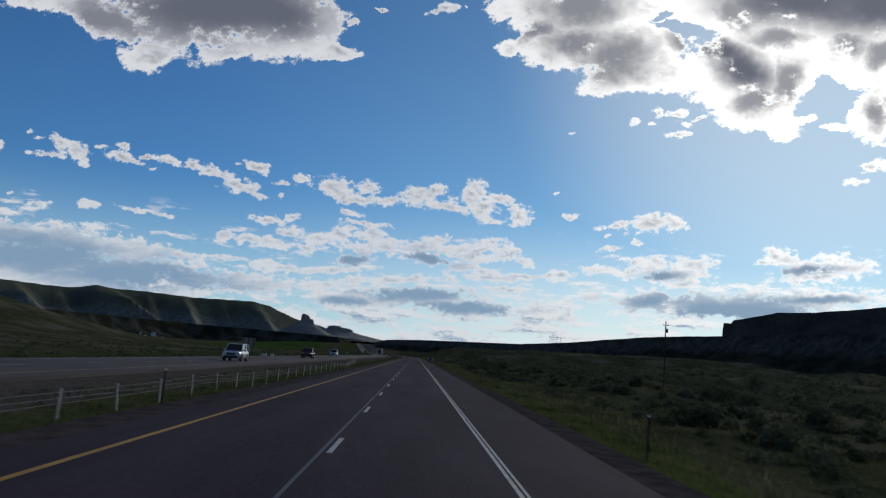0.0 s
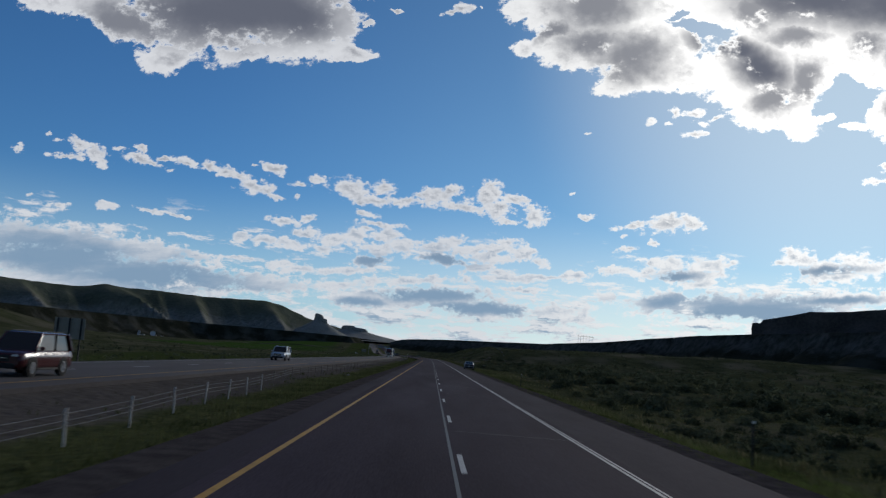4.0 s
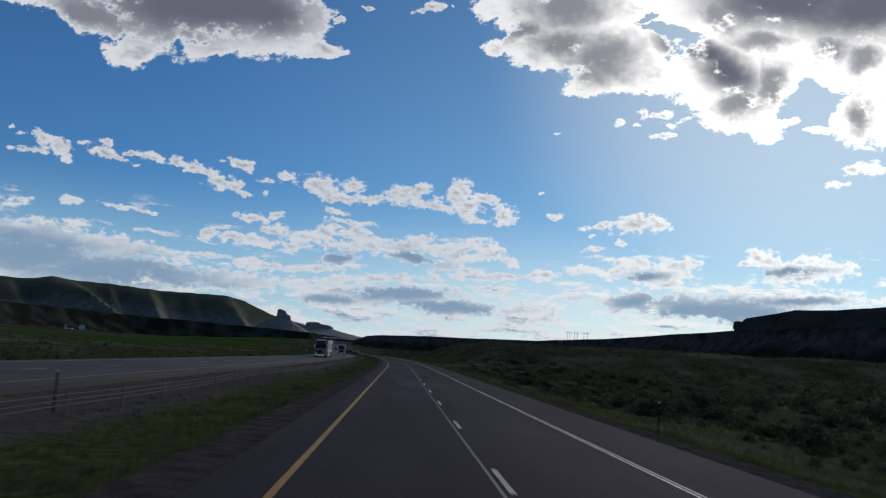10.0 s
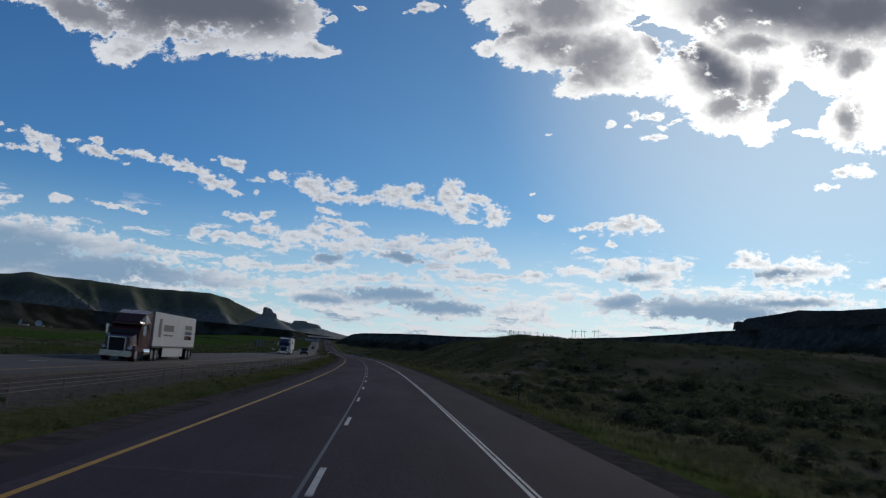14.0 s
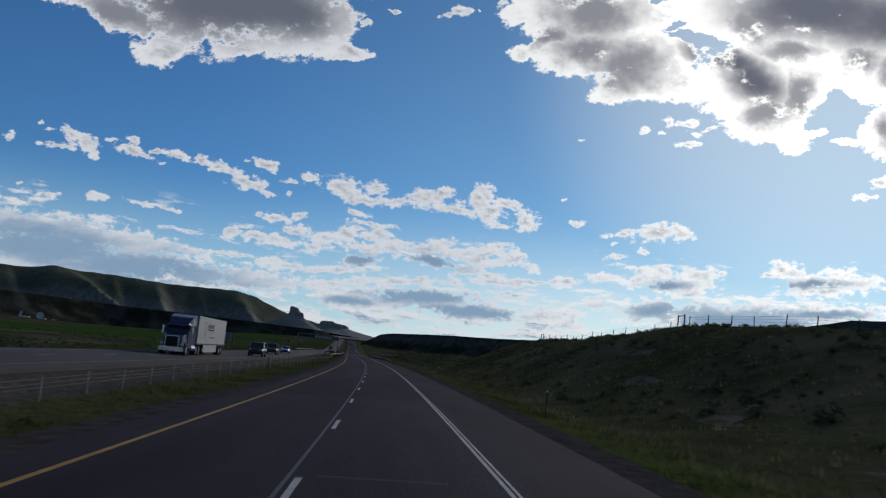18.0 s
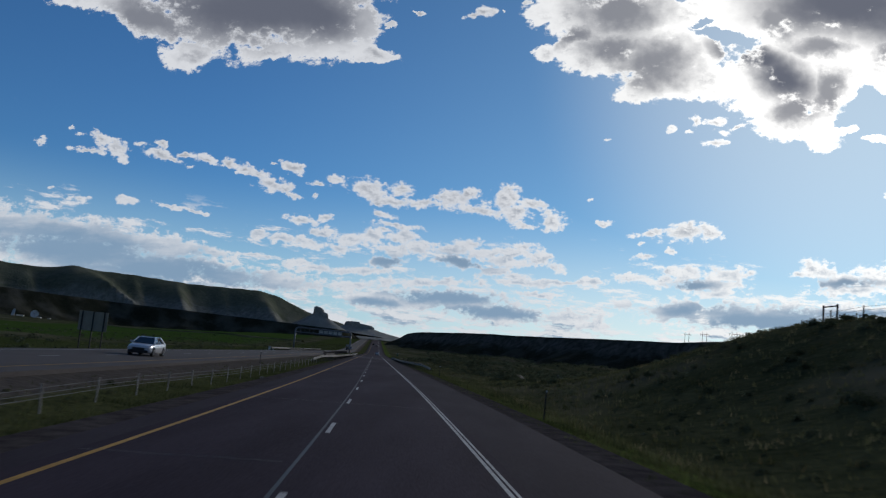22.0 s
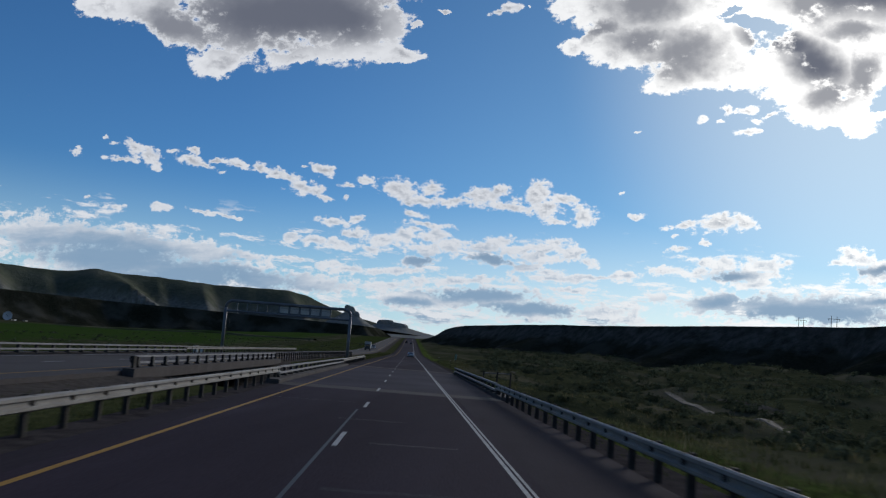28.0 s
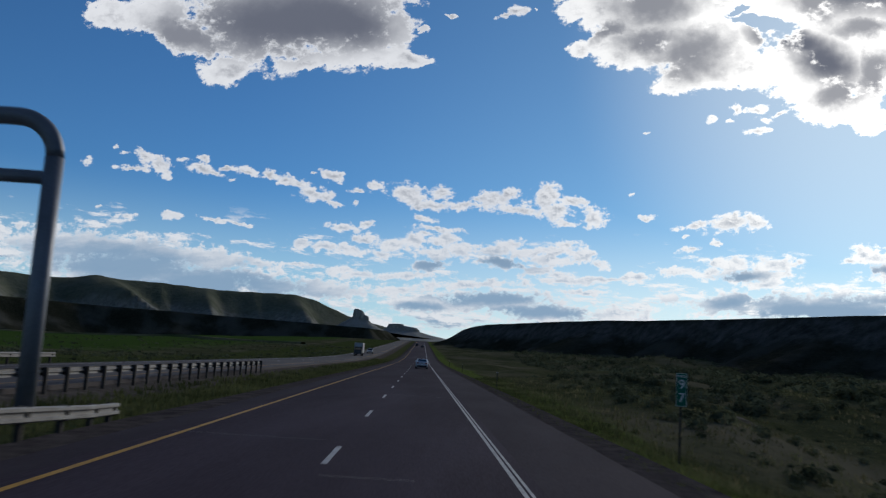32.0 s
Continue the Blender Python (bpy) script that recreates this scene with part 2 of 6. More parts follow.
# long layers towards the horizon, drawn out level
sep = wnode("ShaderNodeSeparateXYZ")
WL.new(direction, sep.inputs[0])
up = wmath("MAXIMUM", sep.outputs[2], 0.004)
low = wmath("DIVIDE", 1.0, wmath("ADD", up, 0.05))
sheet_c = wnode("ShaderNodeCombineXYZ")
wset(sheet_c.inputs[0], wmath("MULTIPLY", sep.outputs[0], low))
wset(sheet_c.inputs[1], wmath("MULTIPLY", sep.outputs[1], low))
layer = wnoise(sheet_c.outputs[0], 2.6, 6.0, 0.64)
flat_c = wnode("ShaderNodeCombineXYZ")
wset(flat_c.inputs[0], cu)
wset(flat_c.inputs[1], wmath("MULTIPLY", sep.outputs[2], 4.4))
flat_p = wvec("ADD", flat_c.outputs[0], wvec("SCALE", wob2, None, 0.03))
streak = wnoise(flat_p, 13.0, 7.0, 0.64)
streak_b = wnoise(wvec("ADD", flat_p, (0.004, 0.022, 0.0)), 13.0, 7.0, 0.64)
near_edge = wmap(sep.outputs[2], 0.012, 0.16, 1.0, 0.0, False)
behind = wmap(fwd, 0.40, 0.74, 1.0, 0.0)
front = wmath("SUBTRACT", 1.0, behind)
bar = wmath("SUBTRACT", 0.60, wmath("MULTIPLY", near_edge, 0.20))
band = wmath("MULTIPLY", wmath("MULTIPLY", wmap(streak, bar, wmath("ADD", bar, 0.10), 0.0, 1.0), wmap(near_edge, 0.0, 0.25, 0.0, 1.0)), front)
layers = wmath("MULTIPLY", wmap(layer, wmath("SUBTRACT", 0.66, wmath("MULTIPLY", behind, 0.26)), wmath("SUBTRACT", 0.80, wmath("MULTIPLY", behind, 0.24)), 0.0, 1.0), wmap(behind, 0.0, 0.25, 0.0, 1.0))
inside = wmap(fwd, 0.5, 0.7, 0.0, 1.0)
alpha_m = wmap(body_m, 0.29, 0.46, 0.0, 1.0)
alpha_s = wmap(body_s, 0.22, 0.72, 0.0, 1.0)
alpha_c = wmath("MULTIPLY", wmath("MAXIMUM", alpha_m, wmath("MULTIPLY", alpha_s, 0.96)), inside)
alpha = wmath("MAXIMUM", wmath("MAXIMUM", alpha_c, wmath("MULTIPLY", layers, 0.85)), wmath("MULTIPLY", band, 0.92))
# nearness to the sun behind its cloud
sun_dir = (math.sin(SUN_AZ) * math.cos(SUN_EL), math.cos(SUN_AZ) * math.cos(SUN_EL), math.sin(SUN_EL))
toward = wvec("DOT_PRODUCT", direction, sun_dir)
glow = wmap(toward, 0.86, 1.0, 0.0, 1.0)
halo = wmap(toward, 0.955, 0.998, 0.0, 1.0)
unlit = wmath("SUBTRACT", 1.0, lit_side)
full_m = wmap(body_m, 0.40, 1.15, 0.0, 1.0)
full_s = wmap(body_s, 0.44, 1.15, 0.0, 1.0)
mottle = wmath("MULTIPLY", wmath("ADD", wmath("MULTIPLY", wmap(puff, -0.06, 0.16, 0.0, 1.0), 0.26), wmath("MULTIPLY", unlit, 0.20)), full_m)
mottle = wmath("MULTIPLY", mottle, wmap(halo, 0.0, 1.0, 1.0, 0.5))
heart = wmath("MAXIMUM", wmap(wmath("ADD", deep, wmath("MULTIPLY", puff, 0.3)), 0.06, 0.86, 0.0, 0.90), wmap(wmath("ADD", mid, wmath("MULTIPLY", puff, 0.8)), 0.05, 0.85, 0.0, 0.66))
depth_m = wmath("MAXIMUM", mottle, wmath("MULTIPLY", heart, wmap(body_m, 0.36, 0.62, 0.0, 1.0)))
shade_s = wmath("MULTIPLY", wmath("ADD", wmath("MULTIPLY", unlit, 0.42), 0.10), full_s)
belly = wmath("MULTIPLY", wmap(wmath("ADD", lows, wmath("MULTIPLY", drawn, 0.9)), 0.05, 0.85, 0.0, 0.84), wmap(wmath("ADD", small, wmath("MULTIPLY", fine, 0.5)), 0.34, 0.62, 0.0, 1.0))
depth_s = wmath("MAXIMUM", shade_s, belly)
depth = wmath("ADD", wmath("MULTIPLY", depth_m, alpha_m), wmath("MULTIPLY", depth_s, wmath("SUBTRACT", 1.0, alpha_m)))
depth = wmath("MULTIPLY", depth, inside)
over = wmap(fwd, 0.35, 0.72, 1.0, 0.0)
under = wmath("MULTIPLY", wmap(wmath("SUBTRACT", streak, streak_b), -0.12, 0.05, 1.0, 0.0), wmap(streak, bar, wmath("ADD", bar, 0.16), 0.2, 1.0))
depth = wmath("ADD", wmath("MULTIPLY", depth, alpha_c), wmath("MULTIPLY", under, wmath("MULTIPLY", band, wmath("SUBTRACT", 1.0, alpha_c))))
depth = wmath("MAXIMUM", depth, wmath("MULTIPLY", wmap(layer, 0.46, 0.70, 0.0, 0.8), wmap(layers, 0.2, 0.9, 0.0, 1.0)))
depth = wmath("MAXIMUM", depth, wmath("MULTIPLY", over, wmap(layer, 0.35, 0.55, 0.55, 1.0)))
depth = wmath("SUBTRACT", 1.0, wmath("POWER", wmath("SUBTRACT", 1.0, depth, None, True), 1.6))
rim = wmix(glow, (0.67, 0.69, 0.73, 1), (1.0, 1.0, 0.99, 1))
rim = wmix(halo, rim, (1.3, 1.29, 1.27, 1))
shade_low = wmix(wmap(sep.outputs[2], 0.08, 0.22, 0.0, 1.0), (0.175, 0.29, 0.435, 1), (0.105, 0.118, 0.160, 1))
shade_low = wmix(over, shade_low, (0.044, 0.057, 0.090, 1))
cloud_col = wmix(depth, rim, shade_low)
air = wmix(1.0, nishita.outputs[0], (0.037, 0.060, 0.080, 1), "MULTIPLY")
air = wmix(1.0, air, wmix(wmap(toward, 0.70, 0.975, 0.0, 1.0), (0.68, 0.83, 0.90, 1), (1.0, 0.985, 0.92, 1)), "MULTIPLY")
haze = wmath("MAXIMUM", wmath("MULTIPLY", wmap(toward, 0.92, 1.0, 0.0, 1.0), 0.42), wmap(sep.outputs[2], 0.0, 0.19, 0.74, 0.0))
air = wmix(haze, air, wmix(wmap(toward, 0.72, 0.96, 0.0, 1.0), (0.46, 0.645, 0.735, 1), (0.80, 0.86, 0.87, 1)))
air = wmix(wmap(sep.outputs[2], 0.0, 0.035, 0.7, 0.0), air, (0.80, 0.84, 0.88, 1))
seen = wmix(alpha, air, cloud_col)
back = wnode("ShaderNodeBackground")
WL.new(seen, back.inputs[0])
back.inputs[1].default_value = 1.0
WL.new(back.outputs[0], wnode("ShaderNodeOutputWorld").inputs[0])

sun = new("sun", bpy.data.lights.new("sun", "SUN"))
sun.data.energy, sun.data.angle, sun.data.color = 1.3, radians(18), (1.0, 0.95, 0.88)
sun.matrix_world = look(Vector(sun_dir) * 500, (0, 0, 0))

# ---- materials ----
def material(name, base, rough=0.8, metal=0.0, spec=0.3):
    m = bpy.data.materials.new(name)
    m.use_nodes = True
    b = m.node_tree.nodes["Principled BSDF"]
    b.inputs["Base Color"].default_value = (*base, 1)
    b.inputs["Roughness"].default_value, b.inputs["Metallic"].default_value = rough, metal
    b.inputs["Specular IOR Level"].default_value = spec
    return m


def varied(name, dark, light, scale=1.0, fine=12.0, rough=0.85, bump=0.3, dist=0.02, metal=0.0, third=None, third_scale=0.15, spec=0.3, coords="Object", stretch=(1, 1, 1)):
    """A surface with variation at two scales, a wider third tint, and fine relief."""
    m = material(name, light, rough, metal, spec)
    n, l = m.node_tree.nodes, m.node_tree.links
    b = n["Principled BSDF"]
    tc = n.new("ShaderNodeTexCoord")
    mp = n.new("ShaderNodeMapping")
    l.new(tc.outputs[coords], mp.inputs[0])
    mp.inputs["Scale"].default_value = stretch
    n1, n2 = n.new("ShaderNodeTexNoise"), n.new("ShaderNodeTexNoise")
    for t, sc, de in ((n1, scale, 6.0), (n2, fine, 8.0)):
        l.new(mp.outputs[0], t.inputs["Vector"])
        t.inputs["Scale"].default_value, t.inputs["Detail"].default_value, t.inputs["Roughness"].default_value = sc, de, 0.6
    mixf = n.new("ShaderNodeMath")
    mixf.operation = "MULTIPLY_ADD"
    l.new(n1.outputs["Fac"], mixf.inputs[0])
    mixf.inputs[1].default_value = 0.55
    half = n.new("ShaderNodeMath")
    half.operation = "MULTIPLY"
    l.new(n2.outputs["Fac"], half.inputs[0])
    half.inputs[1].default_value = 0.45
    l.new(half.outputs[0], mixf.inputs[2])
    ramp = n.new("ShaderNodeValToRGB")
    ramp.color_ramp.elements[0].position, ramp.color_ramp.elements[0].color = 0.36, (*dark, 1)
    ramp.color_ramp.elements[1].position, ramp.color_ramp.elements[1].color = 0.64, (*light, 1)
    l.new(mixf.outputs[0], ramp.inputs[0])
    col = ramp.outputs[0]
    if third:
        n3 = n.new("ShaderNodeTexNoise")
        l.new(mp.outputs[0], n3.inputs["Vector"])
        n3.inputs["Scale"].default_value, n3.inputs["Detail"].default_value = third_scale, 5.0
        mr = n.new("ShaderNodeMapRange")
        l.new(n3.outputs["Fac"], mr.inputs[0])
        mr.inputs[1].default_value, mr.inputs[2].default_value = 0.48, 0.66
        mx = n.new("ShaderNodeMix")
        mx.data_type = "RGBA"
        l.new(mr.outputs[0], mx.inputs["Factor"])
        l.new(col, mx.inputs["A"])
        mx.inputs["B"].default_value = (*third, 1)
        col = mx.outputs["Result"]
    l.new(col, b.inputs["Base Color"])
    if bump:
        bp = n.new("ShaderNodeBump")
        bp.inputs["Strength"].default_value, bp.inputs["Distance"].default_value = bump, dist
        l.new(n2.outputs["Fac"], bp.inputs["Height"])
        l.new(bp.outputs[0], b.inputs["Normal"])
    return m


M_LAND = varied("prairie", (0.035, 0.042, 0.021), (0.092, 0.095, 0.050), 0.12, 1.6, 0.95, 0.8, 0.25, third=(0.125, 0.115, 0.078), third_scale=0.045, spec=0.0)


def banded(mat, bands, edge_scale=0.35, tone_scale=2.2):
    """Lays tints over a ground material by the distance across the road, with ragged borders."""
    n, l = mat.node_tree.nodes, mat.node_tree.links
    b = n["Principled BSDF"]
    col = b.inputs["Base Color"].links[0].from_socket
    att, tc = n.new("ShaderNodeAttribute"), n.new("ShaderNodeTexCoord")
    att.attribute_name = "across"
    edge, tone = n.new("ShaderNodeTexNoise"), n.new("ShaderNodeTexNoise")
    for t, sc in ((edge, edge_scale), (tone, tone_scale)):
        l.new(tc.outputs["Object"], t.inputs["Vector"])
        t.inputs["Scale"].default_value, t.inputs["Detail"].default_value, t.inputs["Roughness"].default_value = sc, 7.0, 0.65
    for d0, d1, soft, wander, dark, light, amount, *field in bands:
        if field:
            att = n.new("ShaderNodeAttribute")
            att.attribute_name = field[0]
        off = n.new("ShaderNodeMath")
        off.operation = "MULTIPLY_ADD"
        l.new(edge.outputs["Fac"], off.inputs[0])
        off.inputs[1].default_value = wander
        sub = n.new("ShaderNodeMath")
        sub.operation = "SUBTRACT"
        l.new(att.outputs["Fac"], sub.inputs[0])
        sub.inputs[1].default_value = wander * 0.5
        l.new(sub.outputs[0], off.inputs[2])
        ins = []
        for lo, hi, a, c in ((d0 - soft, d0 + soft, 0, amount), (d1 - soft, d1 + soft, 1, 0)):
            m = n.new("ShaderNodeMapRange")
            m.interpolation_type = "SMOOTHSTEP"
            l.new(off.outputs[0], m.inputs[0])
            for s, v in zip(list(m.inputs)[1:5], (lo, hi, a, c)):
                s.default_value = v
            ins.append(m.outputs[0])
        mul = n.new("ShaderNodeMath")
        mul.operation = "MULTIPLY"
        l.new(ins[0], mul.inputs[0])
        l.new(ins[1], mul.inputs[1])
        ramp = n.new("ShaderNodeValToRGB")
        ramp.color_ramp.elements[0].position, ramp.color_ramp.elements[0].color = 0.35, (*dark, 1)
        ramp.color_ramp.elements[1].position, ramp.color_ramp.elements[1].color = 0.65, (*light, 1)
        l.new(tone.outputs["Fac"], ramp.inputs[0])
        mx = n.new("ShaderNodeMix")
        mx.data_type = "RGBA"
        l.new(mul.outputs[0], mx.inputs["Factor"])
        l.new(col, mx.inputs["A"])
        l.new(ramp.outputs[0], mx.inputs["B"])
        col = mx.outputs["Result"]
    l.new(col, b.inputs["Base Color"])


banded(M_LAND, ((7.0, 11.0, 0.8, 4.0, (0.056, 0.084, 0.020), (0.118, 0.150, 0.044), 0.95),
                (-10.2, -4.0, 0.6, 3.0, (0.048, 0.055, 0.023), (0.100, 0.106, 0.046), 0.95),
                (-15.5, -10.2, 0.6, 3.0, (0.075, 0.064, 0.060), (0.13, 0.115, 0.105), 0.9),
                (-60.0, -23.0, 3.0, 10.0, (0.034, 0.052, 0.014), (0.072, 0.090, 0.03), 0.85),
                # meadow strip: greener grass, its sunlit brightness also put into the tint
                (-240.0, -85.0, 12.0, 60.0, (0.034, 0.072, 0.014), (0.06, 0.105, 0.024), 0.9, "meadow")))
M_ROAD = varied("asphalt", (0.034, 0.027, 0.035), (0.073, 0.059, 0.075), 0.35, 30.0, 0.85, 0.25, 0.006, third=(0.038, 0.029, 0.037), third_scale=0.05, spec=0.015, stretch=(1, 0.12, 1))
M_SHOULDER = varied("shoulder_asphalt", (0.040, 0.034, 0.041), (0.066, 0.056, 0.066), 0.4, 25.0, 0.9, 0.3, 0.006, spec=0.015, stretch=(1, 0.2, 1))
M_FARROAD = varied("worn_asphalt", (0.068, 0.060, 0.060), (0.11, 0.098, 0.096), 0.3, 18.0, 0.9, 0.3, 0.006, spec=0.1, stretch=(1, 0.15, 1))
M_CONCRETE = varied("concrete", (0.16, 0.15, 0.14), (0.28, 0.265, 0.25), 0.6, 14.0, 0.9, 0.3, 0.01, spec=0.05)
M_GRAVEL = varied("gravel", (0.034, 0.030, 0.031), (0.105, 0.092, 0.088), 1.5, 22.0, 0.95, 0.8, 0.03, spec=0.0)
M_WHITE = varied("road_paint_white", (0.22, 0.22, 0.22), (0.56, 0.56, 0.55), 3.0, 26.0, 0.7, 0.2, 0.002)
M_YELLOW = varied("road_paint_yellow", (0.28, 0.145, 0.012), (0.52, 0.28, 0.028), 2.0, 24.0, 0.7, 0.2, 0.002)
M_TAR = varied("tar_seal", (0.015, 0.015, 0.016), (0.03, 0.029, 0.03), 2.0, 20.0, 0.55, 0.2, 0.002)
M_BLUFF = varied("bluff_scrub", (0.018, 0.020, 0.013), (0.055, 0.055, 0.038), 0.03, 0.5, 0.95, 1.0, 1.5, third=(0.085, 0.083, 0.068), third_scale=0.03, spec=0.0)
M_BLUFF_R = varied("bluff_rock", (0.020, 0.022, 0.014), (0.056, 0.056, 0.040), 0.03, 0.5, 0.95, 1.0, 1.5, third=(0.075, 0.072, 0.058), third_scale=0.05, spec=0.0, stretch=(1, 1, 2.5))
banded(M_BLUFF_R, ((0.02, 0.20, 0.05, 0.40, (0.05, 0.048, 0.042), (0.20, 0.19, 0.175), 0.6),), 0.06, 0.16)
M_MESA = varied("mesa_slope", (0.075, 0.088, 0.060), (0.15, 0.158, 0.112), 0.006, 0.06, 0.95, 0.8, 8.0, third=(0.165, 0.165, 0.125), third_scale=0.004, spec=0.0)
banded(M_MESA, ((0.40, 1.2, 0.10, 0.55, (0.15, 0.152, 0.13), (0.34, 0.335, 0.31), 0.75),), 0.008, 0.05)
M_ROCK = varied("mesa_rock", (0.05, 0.048, 0.044), (0.12, 0.112, 0.10), 0.01, 0.1, 0.95, 1.0, 8.0, spec=0.0)
M_TRACK = varied("bare_sand", (0.07, 0.062, 0.05), (0.15, 0.135, 0.11), 0.5, 6.0, 0.95, 0.4, 0.04)


def link_mesh(name, mesh, mat, parent=None, label=""):
    mesh.materials.append(mat)
    ob = new(name, mesh)
    if parent is not None:
        ob.parent = parent
    if label:
        ob["label"] = label
    return ob


def part(name, bm, mat, parent, label=""):
    """One bmesh as one mesh object under a thing or a part."""
    me = bpy.data.meshes.new(name)
    bm.to_mesh(me)
    bm.free()
    return link_mesh(name, me, mat, parent, label)


def grid_mesh(name, px, py, pz, mat, smooth=True):
    """A sheet over a regular net of points (2D arrays)."""
    rows, cols = px.shape
    co = np.stack([px, py, pz], -1).reshape(-1, 3)
    i = np.arange(rows * cols).reshape(rows, cols)
    q = np.stack([i[:-1, :-1], i[:-1, 1:], i[1:, 1:], i[1:, :-1]], -1).reshape(-1, 4)
    me = bpy.data.meshes.new(name)
    me.vertices.add(len(co))
    me.vertices.foreach_set("co", co.astype(np.float32).ravel())
    me.loops.add(q.size)
    me.loops.foreach_set("vertex_index", q.astype(np.int32).ravel())
    me.polygons.add(len(q))
    me.polygons.foreach_set("loop_start", np.arange(0, q.size, 4, dtype=np.int32))
    me.polygons.foreach_set("loop_total", np.full(len(q), 4, np.int32))
    me.polygons.foreach_set("use_smooth", np.full(len(q), smooth))
    me.update(calc_edges=True)
    return link_mesh(name, me, mat)


# ---- the lie of the land ----
_rng = np.random.RandomState(7)
_waves = [(_rng.uniform(-1, 1, 2) / w, _rng.uniform(0, 6.28), a) for w, a in
          ((9, 0.10), (9, 0.10), (14, 0.16), (14, 0.16), (24, 0.28), (24, 0.28), (45, 0.5), (45, 0.5), (80, 0.8), (80, 0.8), (160, 1.2), (160, 1.2))]


def swell(x, y):
    return sum(a * np.sin(k[0] * x * 6.28 + k[1] * y * 6.28 + p) for k, p, a in _waves)


def step(a, b, x):
    t = np.clip((x - a) / (b - a), 0, 1)
    return t * t * (3 - 2 * t)


def far_shift(s):
    """The oncoming roadway draws nearer past the bend."""
    return 2.0 * step(470, 720, s)


FAR_IN, FAR_OUT = -14.6, -24.6


def ground_z(s, d):
    s, d = np.asarray(s, float), np.asarray(d, float)
    fs = far_shift(s)
    z = np.full(np.broadcast(s, d).shape, -0.14)
    # right verge, ditch and prairie
    z = np.where(d > 6.4, np.interp(d, [6.4, 7.4, 9.5, 12, 14, 20, 60, 300, 6000], [-0.1, -0.17, -0.30, -0.52, -0.72, -0.7, -0.3, 4.0, 6.0]), z)
    z = z + np.where(d > 8, swell(s, d) * np.interp(d, [8, 14, 30, 120, 400], [0, 0.35, 0.8, 1.2, 2.2]) * (1 - 0.7 * step(560, 620, s) * (1 - step(800, 880, s))), 0)
    hill = step(575, 640, s) * (1 - step(735, 830, s))
    z = z + np.where(d > 9, hill * (10.6 * (1 - 0.06 * step(645, 700, s)) * step(12, 44, d) + 0.5 * np.sin(s / 13.0) * step(14, 40, d)), 0)
    # median
    u = (d + 4.7) / (FAR_IN + fs + 4.7)
    z = np.where((d < -4.7) & (u < 1), -0.14 - 0.30 * np.sin(np.clip(u, 0, 1) * math.pi) + 0.05 * swell(s * 1.7, d * 3) * np.sin(np.clip(u, 0, 1) * math.pi) - 0.06, z)
    # beyond the oncoming roadway: a valley floor and a mound
    e = FAR_OUT + fs - d
    z = np.where(e > 0, np.interp(e, [0, 2, 8, 40, 200, 500, 6000], [-0.14, -0.5, -1.4, -1.9, -2.2, -1.0, 2.0]) + swell(s, d) * np.interp(e, [0, 10, 60, 300], [0, 0.15, 0.3, 0.5]), z)
    z = z + 24 * np.exp(-((s - 520) / 110) ** 2 - ((d + 275) / 75) ** 2)
    z = z - 1.8 * step(820, 880, s) * (1 - step(1040, 1120, s)) * step(14, 30, d) * (1 - step(120, 220, d))
    away = step(60, 400, np.abs(d))
    gully = np.exp(-((s - 933) / 15) ** 4)
    z = z - gully * 3.2 * (1 - step(30, 90, np.abs(d + 4)))
    return z + cross(s, d) + grade(s) * (1 - away * 0.9)


s_line = np.concatenate([np.arange(-800, -40, 40), np.arange(-40, 1120, 2.5), np.arange(1120, 2200, 12), np.arange(2200, 6000, 120)])
d_line = np.concatenate([-np.geomspace(5200, 120, 26), np.arange(-114, -26, 4), np.arange(-25, -3, 1.0), [-2, 2], np.arange(5.4, 20, 0.9), np.arange(20, 70, 2.5), np.arange(70, 250, 4), np.geomspace(254, 5200, 22)])
gs, gd = np.meshgrid(s_line, d_line, indexing="ij")
gx, gy = road_np(gs, gd)
ground = grid_mesh("ground", gx, gy, ground_z(gs, gd), M_LAND)
ground.data.attributes.new("across", "FLOAT", "POINT").data.foreach_set("value", gd.astype(np.float32).ravel())
ground.data.attributes.new("meadow", "FLOAT", "POINT").data.foreach_set("value", (gd + 300 * (1 - step(640, 860, gs + 40 * np.sin(gd / 30)))).astype(np.float32).ravel())
tagged(ground, "dry sagebrush prairie with thin green grass", "ground", kind="structure")


def ribbon(name, s0, s1, d0, d1, lift, mat, ds=6.0, shift=None, drop=0.0, thick=0.0):
    """A strip of paving or paint that follows the road; thick gives it a skirt."""
    s = np.arange(s0, s1 + 0.01, min(ds, s1 - s0))
    edge0 = d0 + (shift(s) if shift else 0 * s)
    edge1 = d1 + (shift(s) if shift else 0 * s)
    cols = [edge0, edge0, edge1, edge1] if thick else [edge0, edge1]
    zs = [lift - thick, lift, lift, lift - thick] if thick else [lift, lift]
    P = np.stack([np.stack(road_np(s, c), -1) for c in cols], 1)
    Z = np.stack([grade(s) + cross(s, c) + z - drop for z, c in zip(zs, cols)], 1)
    return grid_mesh(name, P[..., 0], P[..., 1], Z, mat, smooth=False)


